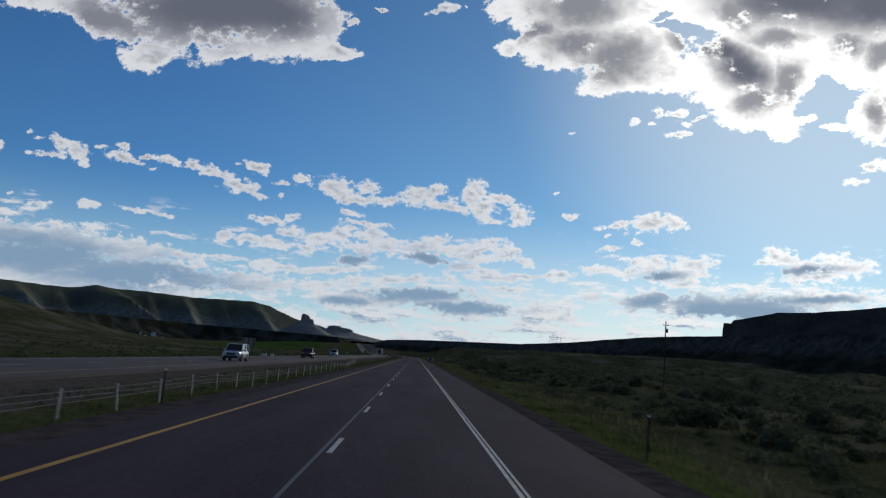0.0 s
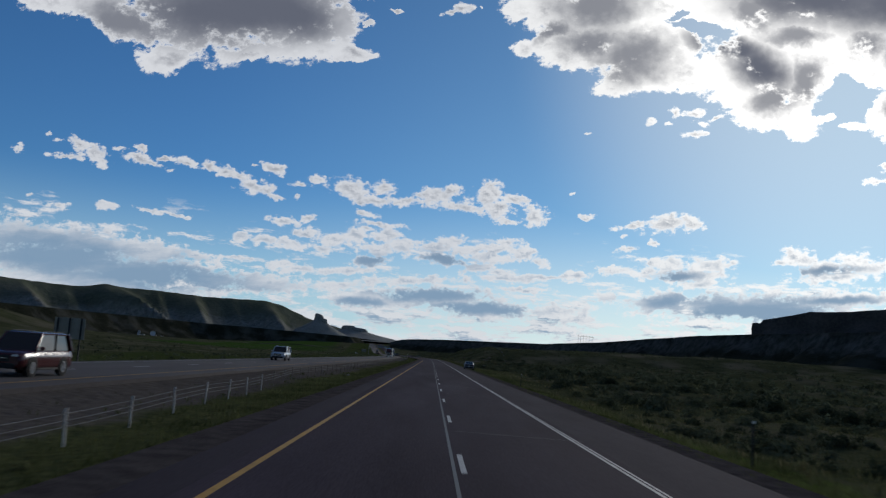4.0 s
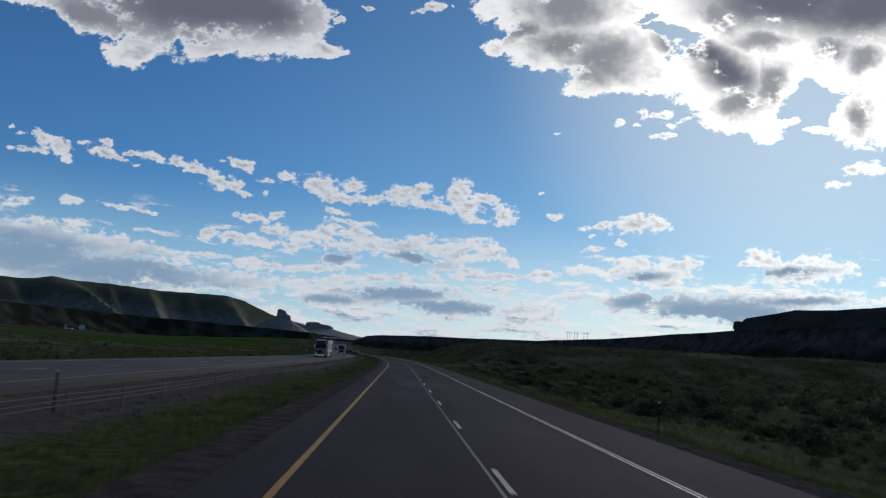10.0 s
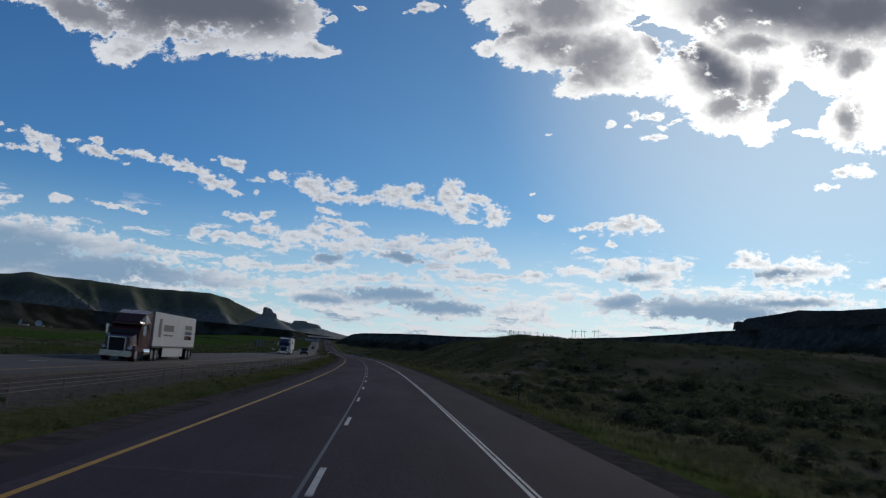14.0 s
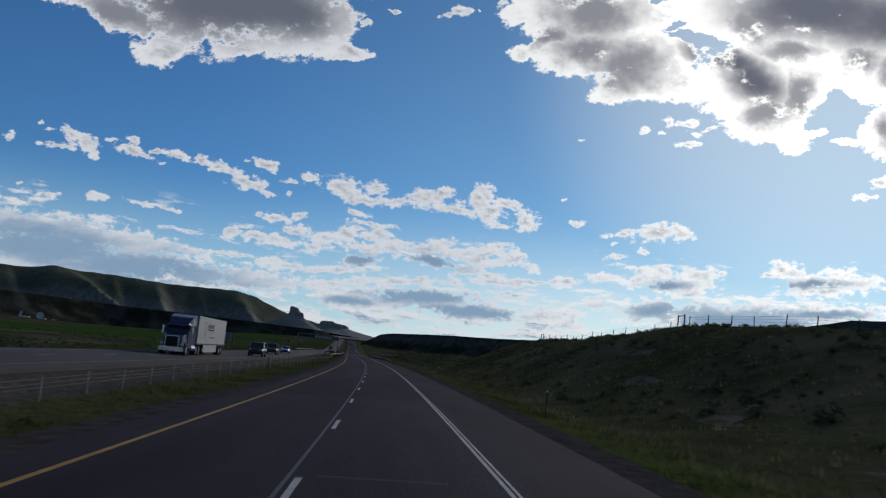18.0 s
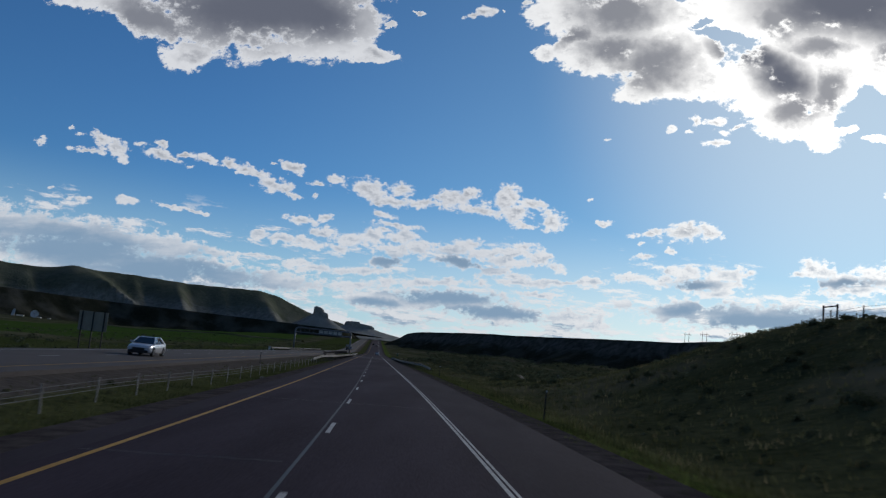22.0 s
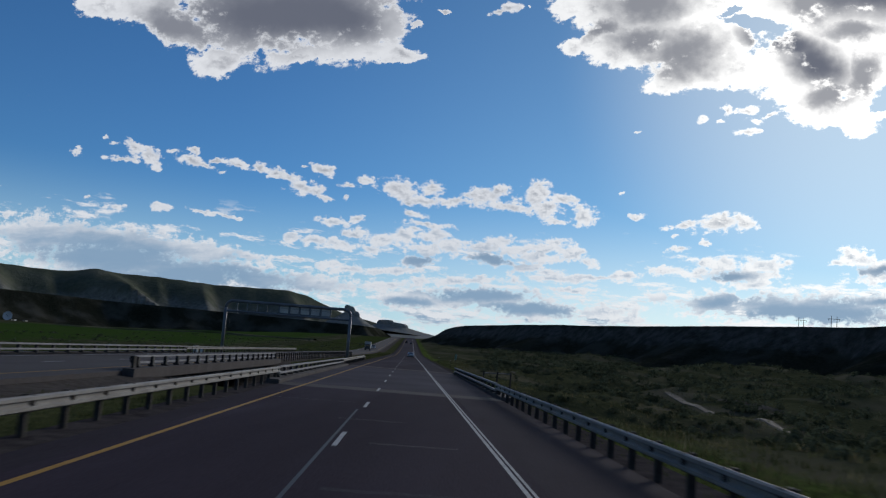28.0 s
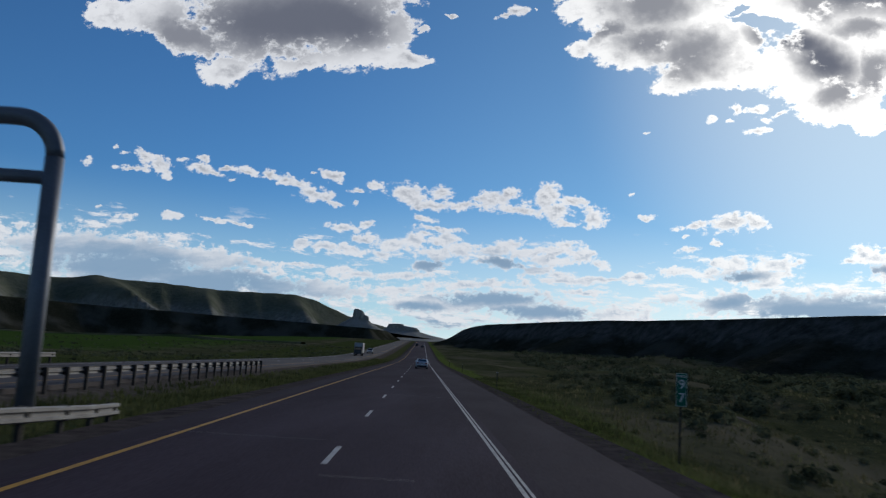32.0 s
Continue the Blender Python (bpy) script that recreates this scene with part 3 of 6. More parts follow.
lane_deck = ribbon("road", -400, 2600, -3.95, 3.95, 0.0, M_ROAD, thick=0.3)
tagged(lane_deck, "dark worn asphalt roadway of two lanes", "road", kind="structure")
tagged(ribbon("shoulder", -400, 2600, 3.952, 6.35, -0.006, M_SHOULDER, thick=0.3), "paler asphalt shoulder beside the driving lanes", "shoulder", kind="structure")
tagged(ribbon("shoulder", -400, 2600, -4.75, -3.952, -0.006, M_SHOULDER, thick=0.3), "narrow asphalt shoulder along the median", "shoulder", kind="structure")
tagged(ribbon("gravel_edge", -400, 2600, 6.30, 7.5, -0.05, M_GRAVEL, thick=0.3), "loose gravel along the shoulder", "gravel", kind="structure")
tagged(ribbon("gravel_edge", -400, 2600, -5.9, -4.70, -0.07, M_GRAVEL, thick=0.3), "loose gravel along the median shoulder", "gravel", kind="structure")
far_deck = ribbon("road", -400, 2600, FAR_IN, FAR_OUT, 0.0, M_FARROAD, shift=far_shift, thick=0.3)
tagged(far_deck, "pale asphalt roadway for oncoming traffic", "road", kind="structure")


def paint(name, s0, s1, d, w, mat, label, shift=None, ds=6.0):
    return tagged(ribbon(name, s0, s1, d - w / 2, d + w / 2, 0.005, mat, ds, shift), label, "road marking", kind="structure")


paint("edge_line", -300, 2600, 3.58, 0.085, M_WHITE, "solid white edge line, worn")
paint("edge_line", -300, 2600, 3.70, 0.06, M_WHITE, "second thin white edge line, worn")
paint("edge_line", -300, 2600, -3.56, 0.13, M_YELLOW, "solid yellow line along the median")
paint("edge_line", -300, 2600, FAR_IN - 1.5, 0.12, M_YELLOW, "solid yellow line of the oncoming roadway", far_shift)
paint("edge_line", -300, 2600, FAR_OUT + 1.0, 0.12, M_WHITE, "solid white line of the oncoming roadway", far_shift)
paint("seam", -300, 896, -0.06, 0.07, M_TAR, "dark tar seam along the lane line")
DASH, FIRST = 12.19, 29.7


# ---- bluffs and mesas: a rim line with a gullied face below it ----
def escarpment(name, rim, face, inland, mat, label, samples=220, gully=0.25, wave=60.0, seed=1, foot=-2.0, profile=None, rise=0.05, fine=1.0, crest=1.0):
    """rim: (x, y, z) points from one end to the other, the face to the left of their run when positive."""
    rim = np.array(rim, float)
    run = np.concatenate([[0], np.cumsum(np.hypot(*np.diff(rim[:, :2], axis=0).T))])
    u = np.linspace(0, run[-1], samples)
    x, y, z = (np.interp(u, run, rim[:, k]) for k in range(3))
    k = max(3, samples // 40)
    ker = np.ones(k) / k
    xs, ys = (np.convolve(np.pad(c, k, mode="edge"), ker, "same")[k:-k] for c in (x, y))
    tx, ty = np.gradient(xs), np.gradient(ys)
    ln = np.hypot(tx, ty)
    nx, ny = -ty / ln, tx / ln
    profile = profile or [(-1.0, 1.0), (-0.45, 1.0), (-0.12, 1.0), (0.0, 0.985), (0.05, 0.90), (0.11, 0.78), (0.2, 0.62), (0.32, 0.45), (0.46, 0.29), (0.62, 0.16), (0.8, 0.07), (1.0, 0.0), (1.15, -0.05)]
    r = np.random.RandomState(seed)
    octave = [(r.uniform(0.7, 1.3) * 6.28 / (wave / f), r.uniform(0, 6.28), 1.0 / f ** 0.8 * (fine if f > 1.5 else 1.0)) for f in (0.5, 1, 1, 2, 2.3, 4, 4.6, 8, 9)]
    spur = sum(a * np.abs(np.sin(w * u / 2 + p)) for w, p, a in octave)
    spur = crest * (spur - spur.mean()) / spur.std()
    px, py, pz, pv = [], [], [], []
    for off, frac in profile:
        if off <= 0:
            o = off * inland
            zz = z + rise * (-o) + 0.35 * spur * (z.mean() * 0.01)
        else:
            belly = math.sin(min(off, 1) * math.pi) ** 0.6
            o = off * face * (1 + gully * spur * belly) + 0 * u
            zz = foot + (z - foot) * frac + spur * (z - foot) * 0.02 * belly
        px.append(x + nx * o)
        py.append(y + ny * o)
        pz.append(zz + 0 * u)
        pv.append(off + 0 * u)
    ob = grid_mesh(name, np.array(px).T, np.array(py).T, np.array(pz).T, mat)
    ob.data.attributes.new("across", "FLOAT", "POINT").data.foreach_set("value", np.array(pv).T.astype(np.float32).ravel())
    return tagged(ob, label, "hill", kind="structure")


def on_road(pts):
    return [(*road_np(np.float64(s), np.float64(d)), z) for s, d, z in pts]


escarpment("bluff_right", on_road([(2700, 46, 32), (2200, 44, 31), (1900, 42, 30), (1720, 42, 28), (1640, 50, 28), (1540, 88, 29), (1410, 136, 28), (1240, 202, 28), (1120, 240, 31.5), (900, 275, 38.5), (500, 310, 37), (-300, 360, 32)][::-1]),
           62, 420, M_BLUFF_R, "long dark bluff with pale rock showing below its flat rim", 700, 0.26, 90.0, 3, rise=0.035, crest=-1.0)
escarpment("bluff_left", on_road([(942, -851, 40), (1390, -717, 39), (1636, -638, 38), (1860, -538, 38), (2020, -410, 36.5), (2080, -266, 35), (2055, -126, 32), (2040, -66, 30.3), (2120, -46, 30), (2700, -44, 30)]),
           -70, -500, M_BLUFF, "long dark bluff across the valley", 520, 0.05, 130.0, 5, rise=0.0, crest=-1.0)


def sighted(eye, az, el, r):
    a = radians(az)
    return eye[0] + math.sin(a) * r, eye[1] + math.cos(a) * r, eye[2] + math.tan(radians(el)) * r


MID = road(551, 0, EYE)
# the mesa: rim by bearing and elevation, broken by spurs that run down to the right
RIM_AZ = [-40, -33, -29.3, -26.3, -24.8, -23.2, -22.3, -20, -16.5, -12.4, -11.2, -9.4, -8.7, -6.8, -4.7, -3.1, -1.2]
RIM_EL = [3.3, 3.2, 3.07, 2.94, 2.95, 3.28, 3.12, 3.12, 2.97, 3.05, 2.84, 2.12, 1.9, 1.5, 1.3, 0.9, 0.3]
SPURS = ((-37.0, 170, 1.5, 2), (-33.2, 200, 1.6, 2), (-29.0, 230, 1.8, 3), (-26.0, 60, 0.8, 2), (-22.9, 330, 2.0, 5.5), (-20.0, 50, 0.6, 2), (-17.4, 180, 1.3, 1.6), (-14.6, 60, 0.6, 1.5), (-12.3, 230, 1.6, 2.4), (-8.6, 60, 0.7, 1.5), (-6.3, 60, 0.8, 1.5), (-4.4, 40, 0.6, 1))


def mesa_sheet():
    az = np.linspace(-40, -1.2, 700)
    fall = np.array([(-0.35, 1.0), (-0.12, 1.0), (0.0, 1.0), (0.03, 0.97), (0.07, 0.92), (0.12, 0.855), (0.18, 0.77), (0.25, 0.68), (0.33, 0.58), (0.41, 0.48), (0.5, 0.385), (0.59, 0.295), (0.68, 0.21), (0.77, 0.14), (0.87, 0.07), (1.0, -0.03)])
    rng = np.random.RandomState(4)
    base = np.interp(az, [-40, -20, -8, -1.2], [3500, 4050, 4200, 4250])
    top = np.interp(az, RIM_AZ, RIM_EL)
    top = np.convolve(np.pad(top, 4, mode="edge"), np.ones(9) / 9, "valid") + 0.012 * np.sin(az * 5.0)
    rise = np.tan(np.radians(top)) * base + EYE
    ribs = [(rng.uniform(2.5, 9.0), rng.uniform(0, 6.28), rng.uniform(4, 11)) for _ in range(10)]
    X, Y, Z, V = [], [], [], []
    for v, f in fall:
        w = max(v, 0.0)
        a = az - 1.7 * w
        push = np.zeros_like(az)
        for c, amp, wide, skew in SPURS:
            k = az - skew * w - c
            push = np.maximum(push, amp * np.where(k > 0, np.clip(1 - k / (0.45 * wide), 0, 1) ** 1.3, np.clip(1 + k / (1.9 * wide), 0, 1) ** 1.1))
        push = np.convolve(np.pad(push, 3, mode="edge"), np.ones(7) / 7, "valid")
        rib = sum(q * np.abs(np.sin(a * g + p)) for g, p, q in ribs) - 25
        r = base - 620 * w - push * min(1.0, w * 3.2) * (1 - 0.45 * w) - rib * step(0.2, 0.7, w)
        h = rise * f + (push * 0.10 * math.sin(min(w, 1) * math.pi) if w > 0 else 0)
        if v < 0:
            r = base - 900 * v
        X.append(MID.x + np.sin(np.radians(az)) * r)
        Y.append(MID.y + np.cos(np.radians(az)) * r)
        Z.append(h + 0 * az)
        V.append(w + 0 * az)
    ob = grid_mesh("mesa", np.array(X).T, np.array(Y).T, np.array(Z).T, M_MESA)
    ob.data.attributes.new("across", "FLOAT", "POINT").data.foreach_set("value", np.array(V).T.astype(np.float32).ravel())
    return tagged(ob, "grass-covered mesa with spurs and pale eroded ribs at its foot", "hill", kind="structure")


mesa_sheet()
rock_rim = [sighted((0, 0, EYE), a, e, 3800) for a, e in ((19.755, 2.9), (19.76, 3.36), (20.0, 3.40), (20.25, 3.38), (20.4, 3.6), (21.2, 3.74), (22.1, 3.94), (23.0, 4.22), (23.7, 4.26), (25.3, 4.30), (26.9, 4.5), (29, 4.76), (34, 4.9), (42, 4.6))]
ROCK_FACE = [(-1.0, 1), (-0.3, 1), (0.0, 1.0), (0.02, 0.95), (0.05, 0.8), (0.12, 0.7), (0.25, 0.56), (0.4, 0.4), (0.6, 0.22), (0.8, 0.1), (1.0, 0.0)]
escarpment("mesa", rock_rim, -700, -250, M_ROCK, "dark flat-topped mesa with a sheer end", 360, 0.35, 300.0, 13, profile=ROCK_FACE, rise=-0.05)

# ---- small makers ----
def box(bm, cx, cy, cz, sx, sy, sz, bevel=0.0):
    r = bmesh.ops.create_cube(bm, size=1.0, matrix=Matrix.Translation((cx, cy, cz)) @ Matrix.Diagonal((sx, sy, sz, 1)))
    if bevel:
        es = list({e for v in r["verts"] for e in v.link_edges})
        bmesh.ops.bevel(bm, geom=es, offset=bevel, segments=2, affect="EDGES")
    return bm


def rod(bm, a, b, r, sides=8, r2=None):
    a, b = Vector(a), Vector(b)
    ax = b - a
    m = Matrix.Translation((a + b) / 2) @ ax.to_track_quat("Z", "Y").to_matrix().to_4x4()
    bmesh.ops.create_cone(bm, cap_ends=True, segments=sides, radius1=r, radius2=r if r2 is None else r2, depth=ax.length, matrix=m)
    return bm


def made(*shapes):
    """A bmesh from (maker, arguments...) entries."""
    bm = bmesh.new()
    for f, *args in shapes:
        f(bm, *args)
    return bm


def empty(name, m, label, category, group="", kind=""):
    ob = new(name)
    ob.matrix_world = m
    return tagged(ob, label, category, group, kind)


def at(s, d, z=0.0, turn=0.0):
    """Pose on the road: x to the right, y along it."""
    return Matrix.Translation(road(s, d, z)) @ Matrix.Rotation(heading(s) + radians(turn), 4, "Z")


def lie(s, d):
    """Height of the ground above the roadway at a place."""
    return float(ground_z(s, d) - grade(s) - cross(s, d))


def sweep(name, line, section, mat, parent, label="", closed=True):
    """A section (across, up) carried along points (s, d, z above the road)."""
    ps, n = [], len(section)
    for s, d, z in line:
        for a, u in section:
            ps.append(road(s, d + a, z + u))
    faces = []
    for i in range(len(line) - 1):
        for k in range(n if closed else n - 1):
            j = (k + 1) % n
            faces.append((i * n + k, i * n + j, (i + 1) * n + j, (i + 1) * n + k))
    if closed:
        faces += [tuple(range(n))[::-1], tuple((len(line) - 1) * n + k for k in range(n))]
    me = bpy.data.meshes.new(name)
    me.from_pydata(ps, [], faces)
    me.update()
    return link_mesh(name, me, mat, parent, label)


M_STEEL = varied("galvanised_steel", (0.17, 0.17, 0.18), (0.29, 0.29, 0.30), 1.2, 20.0, 0.6, 0.1, 0.003, metal=0.2)
M_POST = varied("weathered_post", (0.03, 0.027, 0.025), (0.075, 0.066, 0.058), 3.0, 30.0, 0.9, 0.3, 0.01)
M_WPOST = varied("pale_post", (0.20, 0.195, 0.185), (0.36, 0.35, 0.335), 2.0, 20.0, 0.7, 0.1, 0.004)
M_BRIGHTPOST = varied("white_post", (0.40, 0.40, 0.38), (0.62, 0.61, 0.58), 2.0, 20.0, 0.7, 0.1, 0.004)
M_RUSTPOST = varied("rusty_post", (0.07, 0.062, 0.056), (0.16, 0.145, 0.13), 3.0, 30.0, 0.8, 0.2, 0.004)
M_DARKPOST = varied("dark_steel", (0.02, 0.02, 0.022), (0.05, 0.05, 0.05), 3.0, 25.0, 0.6, 0.1, 0.003, metal=0.3)
M_CABLE = varied("cable_steel", (0.08, 0.08, 0.08), (0.16, 0.16, 0.16), 4.0, 40.0, 0.5, 0.0, metal=0.5)
M_RAILWOOD = varied("weathered_rail", (0.19, 0.18, 0.165), (0.34, 0.325, 0.30), 0.8, 14.0, 0.6, 0.15, 0.004, metal=0.15)
M_GANTRY = varied("gantry_paint", (0.16, 0.17, 0.19), (0.25, 0.265, 0.29), 0.6, 16.0, 0.5, 0.08, 0.004, metal=0.3)
M_SIGNBACK = varied("aluminium_back", (0.50, 0.49, 0.47), (0.70, 0.69, 0.66), 1.0, 12.0, 0.6, 0.1, 0.004, metal=0.2)
M_BROWNSIGN = varied("sign_back", (0.28, 0.25, 0.205), (0.42, 0.38, 0.32), 0.8, 10.0, 0.7, 0.1, 0.004)
M_GREEN = varied("sign_green", (0.0, 0.11, 0.07), (0.0, 0.16, 0.10), 4.0, 30.0, 0.45, 0.0)
M_SIGNWHITE = material("sign_white", (0.8, 0.8, 0.78), 0.45)
M_REFLECT = material("reflector", (0.75, 0.75, 0.72), 0.25, spec=0.6)
M_DISH = varied("dish_white", (0.62, 0.62, 0.60), (0.80, 0.80, 0.78), 0.5, 6.0, 0.5, 0.0)

# ---- lane dashes ----
dash_me = bpy.data.meshes.new("lane_dash")
dash_me.from_pydata([(-0.06, 0, 0), (0.06, 0, 0), (0.055, 1.5, 0), (0.06, 3.05, 0), (-0.06, 3.05, 0), (-0.055, 1.5, 0)], [], [(0, 1, 2, 5), (5, 2, 3, 4)])
dash_me.materials.append(M_WHITE)
for i in range(-3, 150):
    q = new("lane_dash", dash_me)
    q.matrix_world = at(FIRST + DASH * i, 0.12, 0.008)
    q.parent = lane_deck
for i in range(-3, 130):
    s = 21.0 + DASH * i
    q = new("lane_dash", dash_me)
    q.matrix_world = at(s, FAR_IN - 5.2 + float(far_shift(s)), 0.006)
    q.parent = far_deck

# ---- sealed cracks and joints across the lanes ----
crack_rng = random.Random(5)


def crack(s, d0, d1, w, mat, name, parent):
    ps, k = [], 14
    for i in range(k + 1):
        d = d0 + (d1 - d0) * i / k
        off = crack_rng.uniform(-0.06, 0.06)
        ps += [tuple(road(s + off - w / 2, d, 0.0045)), tuple(road(s + off + w / 2, d, 0.0045))]
    me = bpy.data.meshes.new(name)
    me.from_pydata(ps, [], [(2 * i, 2 * i + 2, 2 * i + 3, 2 * i + 1) for i in range(k)])
    return link_mesh(name, me, mat, parent)


for i in range(60):
    s = 8 + i * 18.2 + crack_rng.uniform(-6, 6)
    if not 900 < s < 968:
        a = crack_rng.choice(((-3.9, 3.9), (-3.9, -0.3), (0.1, 3.9), (0.4, 2.6)))
        crack(s, *a, crack_rng.uniform(0.02, 0.06), M_TAR, "sealed_crack", lane_deck)
for s in (30.2, 74.5, 290.0, 352.0, 611.0, 671.0):
    crack(s, -4.7, -3.7, 0.09, M_TAR, "open_crack", lane_deck)
for s, d0, d1 in ((988.6, -0.2, 2.4), (994.0, 0.6, 3.2), (1003.5, 0.2, 1.8), (890.0, -0.4, 1.6), (884.0, 0.8, 2.8)):
    crack(s, d0, d1, 0.05, M_CONCRETE, "bright_scratch", lane_deck)

# ---- bridge over the draw ----
M_SLAB = varied("stained_concrete", (0.075, 0.066, 0.066), (0.125, 0.112, 0.108), 0.5, 14.0, 0.9, 0.3, 0.006, spec=0.08)
bridge = empty("bridge", at(933, 0), "low concrete highway bridge over a grassy draw", "bridge", kind="structure")
bridge.matrix_world = Matrix.Identity(4)
for s0, s1 in ((906.6, 909.8), (956.0, 959.4)):
    q = ribbon("approach_slab", s0, s1, -4.7, 6.3, 0.0048, M_SLAB, 1.0)
    q.parent = bridge
q = ribbon("deck_overlay", 909.81, 955.99, -4.74, 6.3, 0.004, varied("bridge_overlay", (0.042, 0.037, 0.048), (0.088, 0.078, 0.095), 0.16, 14.0, 0.85, 0.2, 0.005, spec=0.03), 4.0)
q.parent = bridge
for d in (-5.15, 6.64):
    sweep("kerb", [(908 + 7 * i, d, 0) for i in range(8)], [(-0.32, -0.7), (0.32, -0.7), (0.32, 0.13), (0.27, 0.16), (-0.32, 0.16)], M_SLAB, bridge, "pale concrete bridge kerb")
sweep("girder", [(910, 0, 0), (956, 0, 0)], [(-4.6, -1.2), (6.2, -1.2), (6.2, -0.32), (-4.6, -0.32)], M_SLAB, bridge)
far_bridge = empty("bridge", Matrix.Identity(4), "concrete bridge of the oncoming roadway", "bridge", kind="structure")
for d in (FAR_IN + 2.3, FAR_OUT + 1.7):
    sweep("kerb", [(908 + 7 * i, d, 0) for i in range(8)], [(-0.3, -0.4), (0.3, -0.4), (0.3, 0.14), (-0.3, 0.14)], M_SLAB, far_bridge)
sweep("girder", [(910, 0, 0), (956, 0, 0)], [(FAR_OUT + 2.2, -1.2), (FAR_IN + 1.9, -1.2), (FAR_IN + 1.9, -0.32), (FAR_OUT + 2.2, -0.32)], M_SLAB, far_bridge)
for k, d in enumerate((-20.0, -15.0)):
    part("pier", made((rod, (0, 0, -3.6), (0, 0, -1.2), 0.35, 10)), M_SLAB, far_bridge).matrix_world = at(933, d)

# ---- guard rails ----
W_BEAM = [(0.0, 0.0), (0.05, 0.03), (0.05, 0.09), (-0.02, 0.13), (-0.02, 0.18), (0.05, 0.22), (0.05, 0.28), (0.0, 0.31), (-0.015, 0.31), (0.03, 0.27), (0.03, 0.23), (-0.04, 0.19), (-0.04, 0.12), (0.03, 0.08), (0.03, 0.04), (-0.015, 0.0)]
TUBE = [(-0.06, 0.0), (0.06, 0.0), (0.06, 0.10), (-0.06, 0.10)]
rail_post = bpy.data.meshes.new("post")
_b = made((box, 0, 0, 0.27, 0.13, 0.15, 1.0, 0.012))
_b.to_mesh(rail_post)
_b.free()
rail_post.materials.append(M_POST)
rail_block = bpy.data.meshes.new("block")
_b = made((box, 0, 0, 0, 0.16, 0.14, 0.32, 0.012))
_b.to_mesh(rail_block)
_b.free()
rail_block.materials.append(M_POST)
bridge_post = bpy.data.meshes.new("post")
_b = made((box, 0, 0, 0.31, 0.16, 0.34, 0.56, 0.02), (box, 0, 0, 0.1, 0.34, 0.5, 0.10, 0.02))
_b.to_mesh(bridge_post)
_b.free()
bridge_post.materials.append(M_DARKPOST)


def guard_rail(line, face, gap, bridge_s, label, spacing=1.905):
    """line: (s, d) corners; face +1 shows its beam to the right; on the bridge two tubes on stout posts take over."""
    rail = empty("guard_rail", Matrix.Identity(4), label, "guard rail", "guard rails along the highway")
    ss, dd = [p[0] for p in line], [p[1] for p in line]

    def across(s):
        return float(np.interp(s, ss, dd))

    def run(s0, s1, st):
        k = max(2, int((s1 - s0) / st))
        return [s0 + (s1 - s0) * i / k for i in range(k + 1)]
    sec = [(a * face, u) for a, u in W_BEAM]
    spans = [(ss[0], ss[-1])] if not bridge_s else [(ss[0], bridge_s[0]), (bridge_s[1], ss[-1])]
    for a, b in spans:
        dip = lambda s: -0.42 * (1 - min(1, (s - ss[0]) / 9)) - 0.42 * (1 - min(1, (ss[-1] - s) / 9)) if gap else 0.0
        sweep("beam", [(s, across(s) + 0.14 * face, 0.42 + dip(s)) for s in run(a, b, 3.0)], sec, M_RAILWOOD, rail, "long weathered steel beam")
        for s in run(a + 0.4, b - 0.4, spacing):
            p = new("post", rail_post)
            p.matrix_world = at(s, across(s), dip(s) - 0.03)
            p.parent = rail
            q = new("block", rail_block)
            q.matrix_world = at(s, across(s) + 0.09 * face, 0.57 + dip(s))
            q.parent = rail
    if bridge_s:
        for z, lab in ((0.66, "upper tube rail"), (0.34, "lower tube rail")):
            sweep("tube_rail", [(s, across(s) + 0.12 * face, z) for s in run(*bridge_s, 4.0)], TUBE, M_STEEL, rail, lab)
        for s in run(bridge_s[0] + 0.4, bridge_s[1] - 0.4, 2.45):
            p = new("post", bridge_post)
            p.matrix_world = at(s, across(s) - 0.02, 0.1)
            p.parent = rail
    return rail


guard_rail([(806, -8.2), (822, -6.9), (850, -5.9), (912, -5.35), (955, -5.35), (985, -5.6), (1009, -5.9), (1012, -6.3)], 1, True, (910.5, 954.5), "weathered steel guard rail on dark posts beside the median")
guard_rail([(812, 9.8), (826, 8.1), (850, 7.0), (876, 6.55), (900, 6.42), (953.0, 6.42)], -1, True, (910.5, 952.6), "weathered steel guard rail on dark posts beside the shoulder")
guard_rail([(909, -12.45), (956, -12.45), (1000, -12.5), (1062, -11.6)], -1, False, (909.5, 956), "pale guard rail of the oncoming roadway beside the median")
guard_rail([(872, -22.3), (909, -22.0), (957, -22.0), (1046, -22.4)], 1, False, (909.5, 956), "pale guard rail on the outer side of the oncoming roadway")


# ---- cable barrier in the median ----
def barrier_d(s):
    return float(np.interp(s, [-100, 118, 190, 240, 300, 440, 560, 630, 735, 806], [-7.7, -7.7, -10.9, -11.4, -11.2, -10.85, -10.1, -10.0, -7.9, -7.6]))


